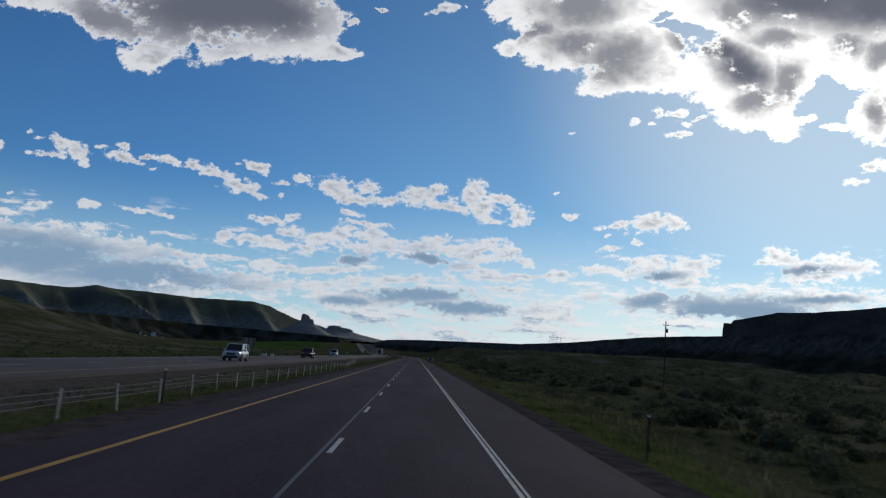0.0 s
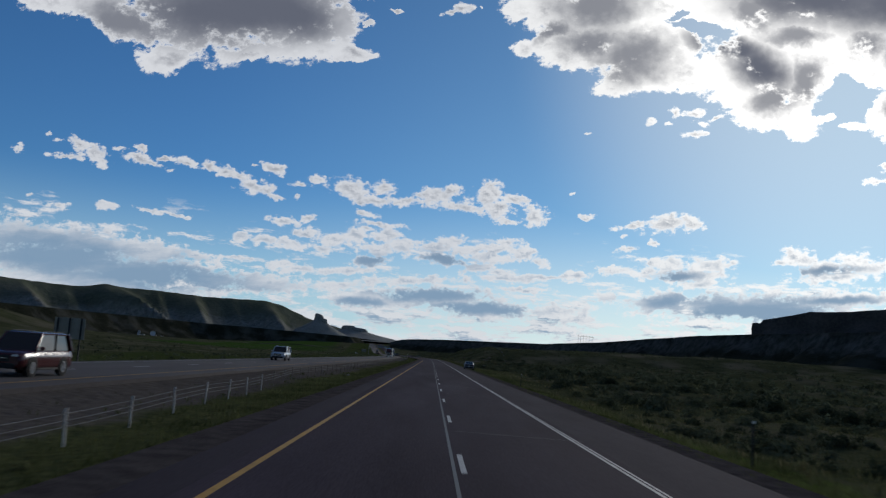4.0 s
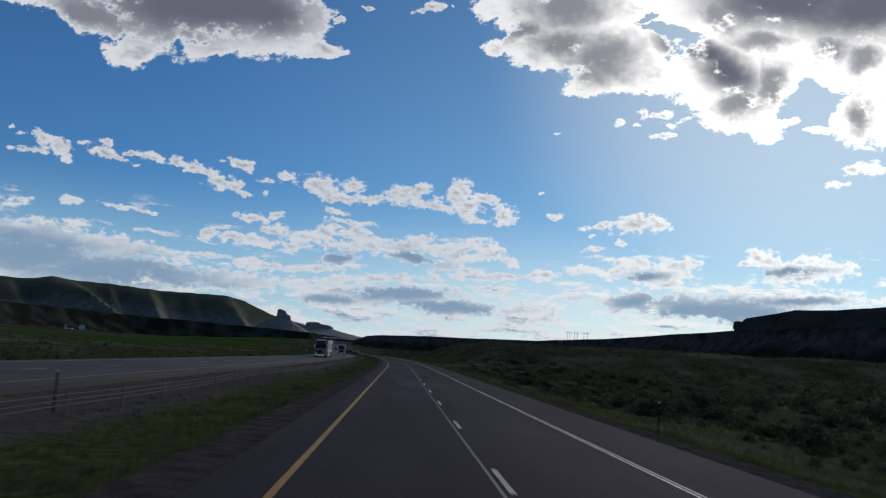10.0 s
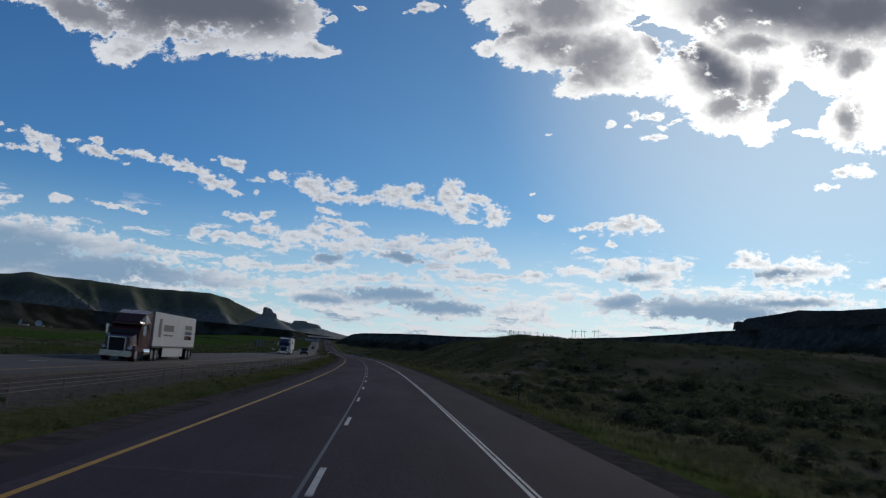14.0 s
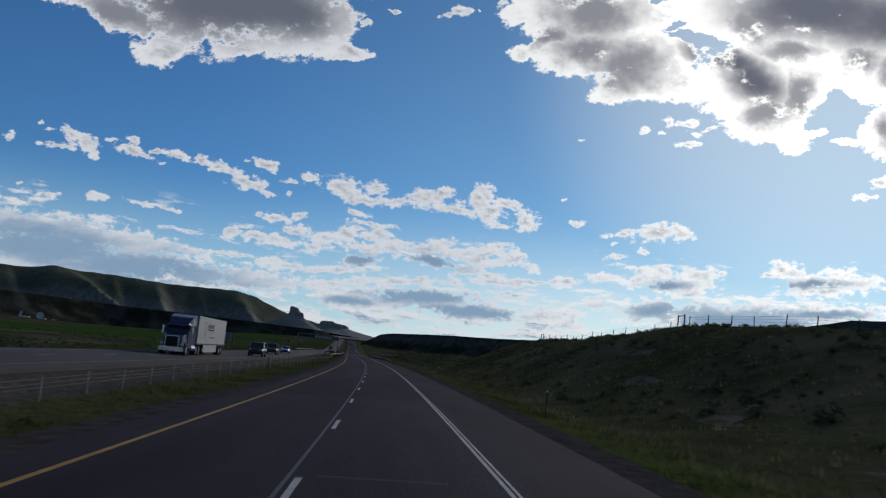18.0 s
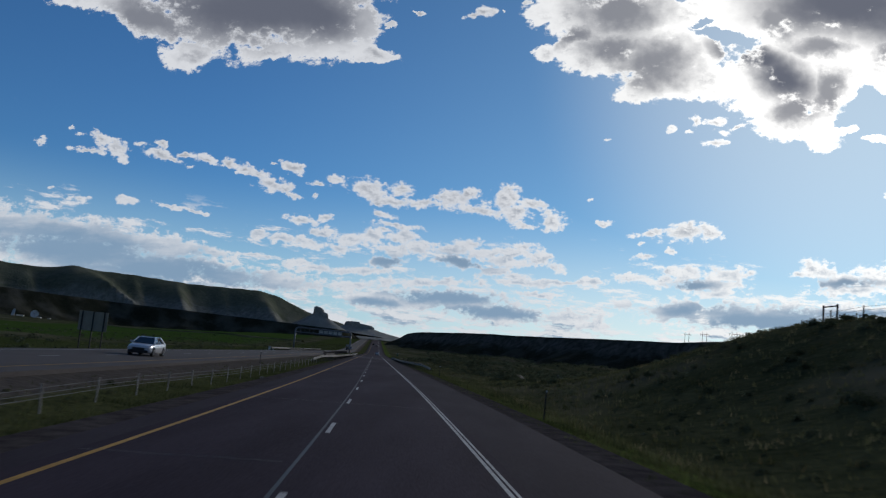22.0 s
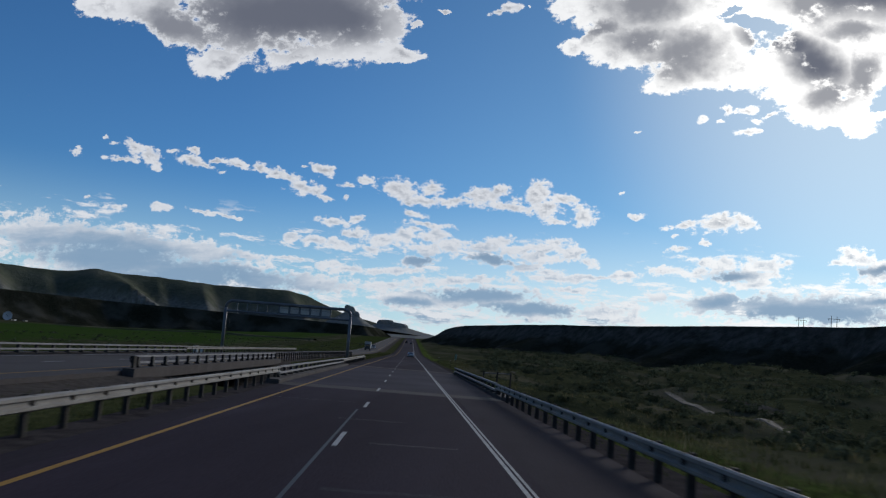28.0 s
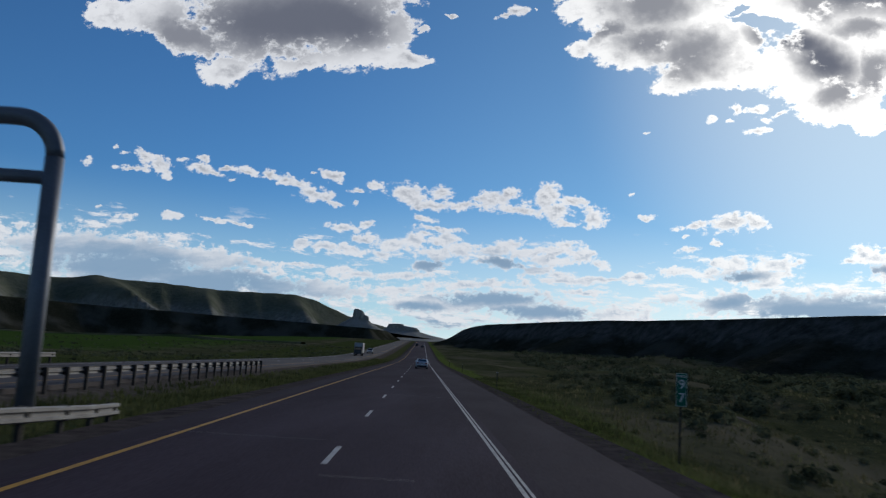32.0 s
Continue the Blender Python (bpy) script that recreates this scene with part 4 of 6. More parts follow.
cable_post = bpy.data.meshes.new("post")
_b = made((box, 0, 0, 0.34, 0.042, 0.075, 1.0, 0.008), (box, 0, 0, 0.80, 0.050, 0.085, 0.10, 0.01))
_b.to_mesh(cable_post)
_b.free()
cable_post.materials.append(M_WPOST)
cable_post_dark = cable_post.copy()
cable_post_dark.materials.clear()
cable_post_dark.materials.append(M_RUSTPOST)
cable_post_white = cable_post.copy()
cable_post_white.materials.clear()
cable_post_white.materials.append(M_BRIGHTPOST)
barrier = empty("cable_barrier", Matrix.Identity(4), "wire-rope median barrier on slim steel posts", "barrier")
lean = random.Random(3)
for s0, s1, first, gap in ((-58, 128, 83.2, 4.6), (128, 482, 299.0, 4.87), (482, 806, 552.4, 4.607)):
    for k in range(math.ceil((s0 - first) / gap), math.ceil((s1 - first) / gap)):
        s = first + gap * k
        d = barrier_d(s)
        p = new("post", cable_post_white if s < 175 else cable_post if 530 < s else cable_post_dark)
        p.matrix_world = at(s, d, lie(s, d) + 0.03) @ pose(0, 0, 0, lean.uniform(-3, 3), lean.uniform(-3, 3), 0)
        p.parent = barrier
for z in (0.44, 0.58, 0.74):
    sweep("cable", [(s, barrier_d(s) + 0.04, lie(s, barrier_d(s)) + 0.03 + z) for s in np.arange(-60, 807, 4.35)], [(-0.007, -0.007), (0.007, -0.007), (0.007, 0.007), (-0.007, 0.007)], M_CABLE, barrier, "taut steel cable")


# ---- delineator posts ----
def delineator(s, d, tilt=0.0):
    t = empty("delineator_post", at(s, d, lie(s, d) - 0.05) @ pose(0, 0, 0, 0, tilt, 0), "slim dark roadside post with a round white reflector", "road post", "delineators along the highway")
    part("post", made((box, 0, 0, 0.65, 0.06, 0.035, 1.4, 0.006)), M_DARKPOST, t)
    part("reflector", made((rod, (0, -0.02, 1.30), (0, -0.035, 1.30), 0.045, 12)), M_REFLECT, t, "round white reflector")
    return t


for s, d, k in ((24, 8.3, 1), (85.4, 8.3, -2), (147, 8.3, 0), (208, 8.3, 1), (270.5, 8.4, 0), (342, 8.5, -1), (408, 8.6, 1), (484, 9.6, 0), (545, 8.6, 2), (593, 8.7, 0), (655.5, 8.6, -1), (715.5, 8.5, 1), (776.5, 8.4, 0),
                (998.5, 8.0, 0), (1062, 8.3, 0), (1124, 8.3, 0), (1186, 8.3, 0), (30.5, -7.0, 1), (126, -8.6, -2), (274, -6.0, 1), (335, -12.2, 0), (641, -9.6, 3), (650, -5.8, 0), (771, -11.2, 0), (889, -11.6, 2)):
    delineator(s, d, k)


# ---- mile marker, guide signs ----
def lettering(text, size, mat, parent, m):
    cu = bpy.data.curves.new("lettering", "FONT")
    cu.body, cu.size, cu.align_x, cu.align_y, cu.extrude = text, size, "CENTER", "CENTER", 0.002
    ob = new("lettering", cu)
    dg = bpy.context.evaluated_depsgraph_get()
    me = bpy.data.meshes.new_from_object(ob.evaluated_get(dg))
    bpy.data.objects.remove(ob)
    me.materials.clear()
    q = link_mesh("lettering", me, mat, parent)
    q.matrix_basis = m
    return q


mm = empty("mile_marker", at(1014.5, 9.6, lie(1014.5, 9.6) + 0.22, 0), "narrow green mile marker sign on a dark post", "road sign")
part("post", made((box, 0, 0.03, 1.05, 0.06, 0.04, 2.8, 0.006)), M_DARKPOST, mm)
plate = part("plate", made((box, 0, 0, 2.05, 0.33, 0.012, 1.0, 0.004)), M_GREEN, mm, "green plate with white numerals")
part("border", made((box, 0, -0.008, 2.535, 0.31, 0.004, 0.012), (box, 0, -0.008, 1.565, 0.31, 0.004, 0.012), (box, 0.15, -0.008, 2.05, 0.012, 0.004, 0.96), (box, -0.15, -0.008, 2.05, 0.012, 0.004, 0.96)), M_SIGNWHITE, mm)
lettering("MILE", 0.115, M_SIGNWHITE, mm, pose(0, -0.010, 2.45, 90))
lettering("9", 0.40, M_SIGNWHITE, mm, pose(0, -0.010, 2.20, 90))
lettering("7", 0.40, M_SIGNWHITE, mm, pose(0, -0.010, 1.80, 90))


def guide_sign(s, d, z, w, h):
    g = lie(s, d)
    t = empty("guide_sign", at(s, d, 0), "back of a large roadside guide sign on three posts", "road sign", "guide signs beside the oncoming roadway")
    part("panel", made((box, 0, 0, z, w, 0.05, h, 0.01)), M_BROWNSIGN, t, "bare metal sign back")
    for x in (-w * 0.38, 0.0, w * 0.38):
        part("post", made((box, x, -0.12, (g + z + h / 2) / 2, 0.14, 0.16, z + h / 2 - g, 0.01)), M_DARKPOST, t)
    for k in (-0.35, 0.0, 0.35):
        part("stiffener", made((box, 0, -0.05, z + h * k, w * 0.98, 0.06, 0.07, 0.005)), M_BROWNSIGN, t)
    return t


guide_sign(218, -40.5, 2.2, 3.4, 2.3)
guide_sign(793.6, -36.2, 2.3, 3.7, 2.5)

# ---- sign gantry over the oncoming roadway ----
gantry = empty("sign_gantry", at(1013.2, 0, 0), "grey tubular sign gantry with rounded corners, seen from behind", "gantry")


def tube_path(pts, r, sides=14):
    bm = bmesh.new()
    rings = []
    for i, p in enumerate(pts):
        a = Vector(pts[max(i - 1, 0)])
        b = Vector(pts[min(i + 1, len(pts) - 1)])
        t = (b - a).normalized()
        n = Vector((0, 1, 0))
        m = t.cross(n)
        rings.append([bm.verts.new(Vector(p) + r * (math.cos(k * 2 * math.pi / sides) * n + math.sin(k * 2 * math.pi / sides) * m)) for k in range(sides)])
    for u, v in zip(rings, rings[1:]):
        for k in range(sides):
            f = bm.faces.new((u[k], u[(k + 1) % sides], v[(k + 1) % sides], v[k]))
            f.smooth = True
    bm.faces.new(rings[0][::-1])
    bm.faces.new(rings[-1])
    return bm


GL, GR, GT, RC = -30.6, -9.15, 8.2, 1.15


def corner(cx, cz, a0, a1):
    return [(cx + RC * math.cos(radians(a0 + (a1 - a0) * i / 8)), 0, cz + RC * math.sin(radians(a0 + (a1 - a0) * i / 8))) for i in range(9)]


part("left_post", tube_path([(GL, 0, -1.2), (GL, 0, 3), (GL, 0, GT - RC)], 0.27), M_GANTRY, gantry)
part("right_post", tube_path([(GR, 0, -0.6), (GR, 0, 3), (GR, 0, GT - RC)], 0.27), M_GANTRY, gantry)
part("top_beam", tube_path(corner(GL + RC, GT - RC, 180, 90) + corner(GR - RC, GT - RC, 90, 0), 0.26), M_GANTRY, gantry)
part("lower_beam", made((rod, (GL, 0, GT - 1.75), (GR, 0, GT - 1.75), 0.20, 14)), M_GANTRY, gantry)
for x in (GL + 2.0, GR - 2.0):
    for z in (GT, GT - 1.75):
        part("flange", made((rod, (x - 0.06, 0, z), (x + 0.06, 0, z), 0.36, 14)), M_GANTRY, gantry)
for x in (GL + 1.9, GL + 3.6, GL + 5.3, GL + 7.0):
    part("upright", made((box, x, 0.05, GT - 0.87, 0.12, 0.12, 1.75, 0.01)), M_GANTRY, gantry)
case = part("sign_case", made((box, -17.1, 0.55, GT - 0.85, 9.0, 0.55, 1.5, 0.03)), M_GANTRY, gantry, "dark housing of the message sign")
for k in range(5):
    x = -20.7 + 1.8 * k
    part("back_door", made((box, x, 0.26, GT - 0.80, 1.45, 0.04, 1.22, 0.015)), M_SIGNBACK, case, "pale rear door of the sign")
    part("bracket", made((box, x - 0.9, 0.18, GT - 0.87, 0.12, 0.2, 1.75, 0.01)), M_GANTRY, gantry)
    part("door_edge", made((box, x, 0.235, GT - 0.62, 1.4, 0.02, 0.05)), M_GANTRY, case)
part("catwalk", made((box, -21.4, 0.35, GT - 2.05, 14.0, 0.75, 0.06), (box, -21.4, 0.0, GT - 1.55, 14.0, 0.04, 0.04)), M_DARKPOST, gantry, "steel grating catwalk")
for k in range(6):
    part("baluster", made((box, -28.2 + 0.9 * k, 0.0, GT - 1.8, 0.03, 0.03, 0.5)), M_DARKPOST, gantry)
for x, zb in ((GL, -1.3), (GR, -0.5)):
    part("footing", made((rod, (x, 0, zb - 0.4), (x, 0, zb + 0.35), 0.55, 16)), M_CONCRETE, gantry, "round concrete footing")
part("ladder", made((box, GL + 0.35, 0.32, 2.2, 0.04, 0.04, 5.6), (box, GL + 0.75, 0.32, 2.2, 0.04, 0.04, 5.6), *[(box, GL + 0.55, 0.32, 0.4 + 0.5 * k, 0.4, 0.03, 0.03) for k in range(9)]), M_DARKPOST, gantry)


def cabinet(s, d, w, h, label):
    t = empty("roadside_cabinet", at(s, d, lie(s, d)), label, "cabinet", "cabinets beside the oncoming roadway")
    part("body", made((box, 0, 0, h / 2, w, 0.7, h, 0.03)), M_DISH, t)
    part("lid", made((box, 0, 0, h + 0.04, w + 0.1, 0.8, 0.08, 0.02)), M_SIGNBACK, t)
    part("plinth", made((box, 0, 0, 0.0, w + 0.2, 0.9, 0.16, 0.01)), M_CONCRETE, t)


cabinet(1050, -44, 1.0, 1.5, "pale metal cabinet below the sign gantry")
cabinet(1050, -42.6, 0.7, 1.1, "small grey metal cabinet below the sign gantry")
cabinet(186, -30.8, 1.1, 1.5, "white utility cabinet in the grass")
cabinet(188, -29.4, 0.6, 1.2, "narrow white utility cabinet in the grass")


# ---- wooden poles, pasture fence, dishes ----
def power_pole(s, d, top):
    g = lie(s, d)
    t = empty("utility_pole", at(s, d, g), "single wooden power pole with a short crossarm", "utility pole")
    part("pole", made((rod, (0, 0, -0.5), (0, 0, top), 0.16, 10, 0.11)), M_POST, t)
    part("crossarm", made((box, 0, 0, top - 0.9, 1.3, 0.1, 0.12)), M_POST, t)
    part("transformer", made((rod, (0.32, 0, top - 2.6), (0.32, 0, top - 1.7), 0.24, 12)), M_DARKPOST, t)
    for x in (-0.55, 0.55):
        part("insulator", made((rod, (x, 0, top - 0.84), (x, 0, top - 0.6), 0.05, 8)), M_DARKPOST, t)


power_pole(194, 58.2, 16.6)


def h_frame(s, d, base, h):
    t = empty("h_frame_pylon", Matrix.Translation((*road_np(np.float64(s), np.float64(d)), base)) @ Matrix.Rotation(heading(s), 4, "Z"),
              "two-legged wooden transmission pylon on the plateau", "pylon", "pylons on the plateau")
    for x in (-2.2, 2.2):
        part("pole", made((rod, (x, 0, -13), (x, 0, h), 0.28, 8, 0.2)), M_POST, t)
    part("crossarm", made((box, 0, 0, h - 2.2, 9.5, 0.3, 0.35)), M_POST, t)
    for x in (-4.4, 0, 4.4):
        part("insulator", made((rod, (x, 0, h - 3.6), (x, 0, h - 2.3), 0.12, 6)), M_DARKPOST, t)


for s, d, b in ((1599, 339.4, 44), (1515, 326.6, 41), (1384, 301.4, 36)):
    h_frame(s, d, b, 12.5)

fence = empty("pasture_fence", Matrix.Identity(4), "old wire pasture fence along the hilltop", "fence")
fence_rng = random.Random(11)
line = []
s = 585.0
while s < 872:
    d = 42.5 + 1.2 * math.sin(s / 30.0)
    h = fence_rng.uniform(1.05, 1.4)
    g = lie(s, d)
    part("post", made((rod, (0, 0, -0.4), (0, 0, h), 0.06, 7)), M_POST, fence).matrix_world = at(s, d, g) @ pose(0, 0, 0, fence_rng.uniform(-4, 4), fence_rng.uniform(-4, 4), 0)
    line.append((s, d, g))
    s += fence_rng.uniform(5.5, 7.5)
for z in (0.5, 0.85, 1.15):
    sweep("wire", [(a, b, c + z) for a, b, c in line], [(-0.01, -0.01), (0.01, -0.01), (0.0, 0.012)], M_CABLE, fence)
for s in (667.2, 753.3):
    d, n = 41.6, 2.0
    g = lie(s, d)
    b = empty("fence_brace", at(s, d, g), "H-shaped timber brace in the pasture fence", "fence brace", "braces of the pasture fence")
    for y in (-1.2, 1.2):
        part("post", made((rod, (0, y, -0.4), (0, y, 1.6), 0.09, 8)), M_POST, b)
    part("rail", made((rod, (0, -1.3, 1.45), (0, 1.3, 1.45), 0.06, 8)), M_POST, b)


low_brace = empty("fence_brace", Matrix.Identity(4), "grey timber fence brace of three posts behind the bridge rail", "fence brace", "braces of the pasture fence")
ends = ((942.7, 8.4), (943.3, 9.7), (943.9, 11.0))
for s, d in ends:
    part("post", made((rod, (0, 0, -2.4), (0, 0, 0.82), 0.08, 8)), M_POST, low_brace).matrix_world = at(s, d)
for (a, b), (e, f) in zip(ends, ends[1:]):
    part("rail", made((rod, road(a, b, 0.66), road(e, f, 0.66), 0.045, 8)), M_RAILWOOD, low_brace)


def dish(x, y, base, r, turn):
    t = empty("satellite_dish", Matrix.Translation((x, y, base)) @ Matrix.Rotation(radians(turn), 4, "Z"), "large white satellite dish on a pedestal", "satellite dish", "dishes in the valley")
    bm = bmesh.new()
    n, rings = 24, []
    tilt = Matrix.Translation((0, 0, r * 1.15)) @ Matrix.Rotation(radians(76), 4, "X")
    for depth in (0.0, -0.06):
        for i in range(7):
            q = r * i / 6
            rings.append([bm.verts.new(tilt @ Vector((q * math.cos(k * 2 * math.pi / n), q * math.sin(k * 2 * math.pi / n), 0.28 * q * q / r + depth))) for k in range(n)])
    for a, b in [(i, i + 1) for i in range(6)] + [(i, i + 1) for i in range(7, 13)] + [(6, 13)]:
        for k in range(n):
            bm.faces.new((rings[a][k], rings[a][(k + 1) % n], rings[b][(k + 1) % n], rings[b][k]))
    bmesh.ops.remove_doubles(bm, verts=bm.verts, dist=0.001)
    part("reflector", bm, M_DISH, t, "white parabolic reflector")
    part("pedestal", made((rod, (0, 0, -1), (0, 0, r * 1.1), 0.55, 10), (box, 0, 0, 0.2, 2.4, 2.4, 0.6)), M_SIGNBACK, t)
    part("feed", made((rod, tilt @ Vector((0, 0, 0)), tilt @ Vector((0, 0, r * 0.9)), 0.09, 6), (rod, tilt @ Vector((0, 0, r * 0.8)), tilt @ Vector((0, 0, r * 1.0)), 0.3, 8)), M_DARKPOST, t)


dish(-536, 1775, -0.6, 5.0, 12)
dish(-561, 1772, -0.8, 4.8, -40)
for x, y, w, h in ((-548, 1772, 9, 3), (-520, 1766, 4, 2.4), (-508, 1768, 3, 2), (-610, 1780, 12, 3.2), (-600, 1774, 4, 2.6)):
    t = empty("service_hut", Matrix.Translation((x - 12, y + 14, -0.4)), "small white service building near the dishes", "hut", "huts near the dishes")
    part("walls", made((box, 0, 0, h / 2, w, 4, h, 0.05)), M_DISH, t)
    part("roof", made((box, 0, 0, h + 0.12, w + 0.5, 4.5, 0.24, 0.05)), M_SIGNBACK, t)
    part("door", made((box, w * 0.2, -2.02, 1.0, 0.9, 0.06, 2.0)), M_DARKPOST, t)

# ---- buttes on the mesa's end ----
M_BUTTE = varied("butte_rock", (0.24, 0.24, 0.21), (0.38, 0.37, 0.33), 0.02, 0.2, 0.95, 0.8, 4.0, spec=0.05)


def butte(az, el, r, wide, tall, seed, top=0.72, tilt=0.1):
    x, y, z = sighted(MID, az, el, r)
    k = random.Random(seed)
    prof = [(6.5, -2.1), (3.6, -1.1), (2.0, -0.42), (1.35, -0.08), (1.05, 0.08), (1.0, 0.4), (0.93, 0.7), (top, 0.93), (top * 0.5, 1.0), (0.01, 1.0)]
    n, ps = 32, []
    jag = [k.uniform(-0.09, 0.09) for _ in range(n)]
    for rad, hh in prof:
        for i in range(n):
            a = i * 2 * math.pi / n
            q = rad * (1 + (jag[i] + k.uniform(-0.03, 0.03)) * (1.0 if hh > 0 else 0.6))
            ps.append((x + wide * q * math.cos(a), y + wide * 0.8 * q * math.sin(a), z - tall + tall * hh - (tall * tilt * rad * math.cos(a) if hh > 0.6 else 0)))
    faces = [(j * n + i, j * n + (i + 1) % n, (j + 1) * n + (i + 1) % n, (j + 1) * n + i) for j in range(len(prof) - 1) for i in range(n)] + [tuple((len(prof) - 1) * n + i for i in range(n))]
    me = bpy.data.meshes.new("butte")
    me.from_pydata(ps, [], faces)
    tagged(link_mesh("butte", me, M_BUTTE), "rocky butte standing at the end of the mesa", "butte", kind="structure")


butte(-8.42, 2.42, 3900, 22, 32, 1, 0.74, 0.2)
butte(-8.08, 2.12, 3890, 20, 28, 4, 0.8, 0.12)
butte(-6.20, 1.74, 4080, 34, 22, 2, 0.8, -0.05)
butte(-5.50, 1.62, 4080, 48, 22, 3, 0.8, 0.22)

# ---- dirt track and bare ground ----
def track_d(s):
    """How far to the right of the road the dirt track runs."""
    return 42.3 + 0.085 * (s - 950) + 1.2 * np.sin(s / 17.0)


def laid(name, centre, width, mat, label, lift=0.05, skirt=0.12):
    """A strip of bare ground draped over the land along (s, d) points."""
    ps, cols = [], 6
    for i, (s, d) in enumerate(centre):
        a = centre[max(i - 1, 0)]
        b = centre[min(i + 1, len(centre) - 1)]
        ln = math.hypot(b[0] - a[0], b[1] - a[1])
        ns, nd = -(b[1] - a[1]) / ln, (b[0] - a[0]) / ln
        w = width * (0.85 + 0.15 * math.sin(i * 0.6) + 0.1 * math.sin(i * 1.7))
        for k in range(cols):
            o = w * (k / (cols - 1) - 0.5)
            q = (s + ns * o, d + nd * o)
            ps.append(tuple(road(q[0], q[1], lie(*q) + lift - (skirt if k in (0, cols - 1) else 0))))
    faces = [(i * cols + k, i * cols + k + 1, (i + 1) * cols + k + 1, (i + 1) * cols + k) for i in range(len(centre) - 1) for k in range(cols - 1)]
    me = bpy.data.meshes.new(name)
    me.from_pydata(ps, [], faces)
    return tagged(link_mesh(name, me, mat), label, "bare ground", kind="structure")


laid("dirt_track", [(870 + 2.5 * i, track_d(870 + 2.5 * i)) for i in range(60)], 2.1, M_TRACK, "pale two-rut dirt track through the sage", 0.12, 0.3)
M_BANK = varied("straw_bank", (0.10, 0.095, 0.052), (0.20, 0.185, 0.11), 0.08, 1.2, 0.95, 0.6, 0.1, third=(0.07, 0.09, 0.03), third_scale=0.03, spec=0.0)
laid("grass_bank", [(1500 + 6 * math.sin(i * 0.7), -500 + 18 * i) for i in range(25)], 12.0, M_BANK, "low straw-coloured bank along the far side of the meadow", 1.3, 1.5)
patch_rng = random.Random(17)


def bare_patch(s, d, ls, ld):
    """An uneven, feathered island of bare soil with lobes, lying on the land."""
    n, rings = 36, 6
    ph = [patch_rng.uniform(0, 6.28) for _ in range(5)]
    edge = [1 + sum(0.22 / (k + 1) ** 0.7 * math.sin((k + 2) * i * 2 * math.pi / n + ph[k]) for k in range(5)) for i in range(n)]
    ps = [tuple(road(s, d, lie(s, d) + 0.09))]
    for j in range(1, rings + 1):
        for i in range(n):
            a = i * 2 * math.pi / n
            q = (s + ls * edge[i] * j / rings * math.cos(a), d + ld * edge[i] * j / rings * math.sin(a))
            ps.append(tuple(road(q[0], q[1], lie(*q) + 0.09 - 0.16 * (j / rings) ** 2)))
    faces = [(0, 1 + i, 1 + (i + 1) % n) for i in range(n)]
    faces += [(1 + (j - 1) * n + i, 1 + j * n + i, 1 + j * n + (i + 1) % n, 1 + (j - 1) * n + (i + 1) % n) for j in range(1, rings) for i in range(n)]
    me = bpy.data.meshes.new("bare_patch")
    me.from_pydata(ps, [], faces)
    tagged(link_mesh("bare_patch", me, M_SOIL), "bare eroded sandy soil on the slope", "bare ground", kind="structure")


M_SOIL = varied("eroded_soil", (0.07, 0.063, 0.050), (0.19, 0.172, 0.142), 0.35, 3.0, 0.95, 0.6, 0.1, third=(0.055, 0.056, 0.034), third_scale=0.22, spec=0.0)
for s, d, ls, ld in ((562, 17, 7, 1.8), (572, 22, 9, 2.6), (586, 27, 10, 3.0), (604, 21, 6, 1.6), (594, 34, 9, 2.6), (554, 26, 8, 2.6), (566, 31, 8, 2.4), (548, 33, 7, 2.2), (578, 17, 5, 1.2), (628, 24, 6, 1.2), (650, 30, 7, 1.4), (690, 27, 6, 1.2), (1072, 30, 7, 1.0), (1046, 24, 6, 0.8), (1000, 56, 12, 3.5)):
    bare_patch(s, d, ls, ld)

# ---- vehicles ----
def paintwork(name, base, rough=0.3, coat=0.6):
    m = varied(name, tuple(c * 0.88 for c in base), base, 1.5, 40.0, rough, 0.0, spec=0.5)
    m.node_tree.nodes["Principled BSDF"].inputs["Coat Weight"].default_value = coat
    return m


M_PWHITE = paintwork("white_paint", (0.62, 0.64, 0.68))
M_PSILVER = paintwork("silver_paint", (0.24, 0.25, 0.27), 0.35)
M_PDARK = paintwork("dark_paint", (0.012, 0.013, 0.015), 0.3, 0.15)
M_PRED = paintwork("maroon_paint", (0.075, 0.007, 0.011), 0.25, 0.2)
M_PBLUE = paintwork("blue_paint", (0.012, 0.028, 0.09), 0.3, 0.25)
M_PGREEN = paintwork("deep_green_paint", (0.010, 0.020, 0.024), 0.3, 0.15)
M_GLASS = material("tinted_glass", (0.012, 0.014, 0.016), 0.06, spec=0.8)
M_TYRE = varied("tyre_rubber", (0.012, 0.012, 0.012), (0.03, 0.03, 0.03), 6.0, 40.0, 0.9, 0.2, 0.004)
M_RIM = varied("alloy_rim", (0.34, 0.34, 0.35), (0.5, 0.5, 0.5), 8.0, 40.0, 0.35, 0.0, metal=0.8)
M_CHROME = material("chrome", (0.55, 0.56, 0.58), 0.15, 1.0)
M_TRIM = varied("black_trim", (0.012, 0.012, 0.013), (0.03, 0.03, 0.03), 5.0, 40.0, 0.6, 0.0)
M_TAIL = material("tail_lamp", (0.22, 0.012, 0.014), 0.2, spec=0.6)
M_LAMP = material("lamp_lens", (0.7, 0.7, 0.72), 0.12, spec=0.7)
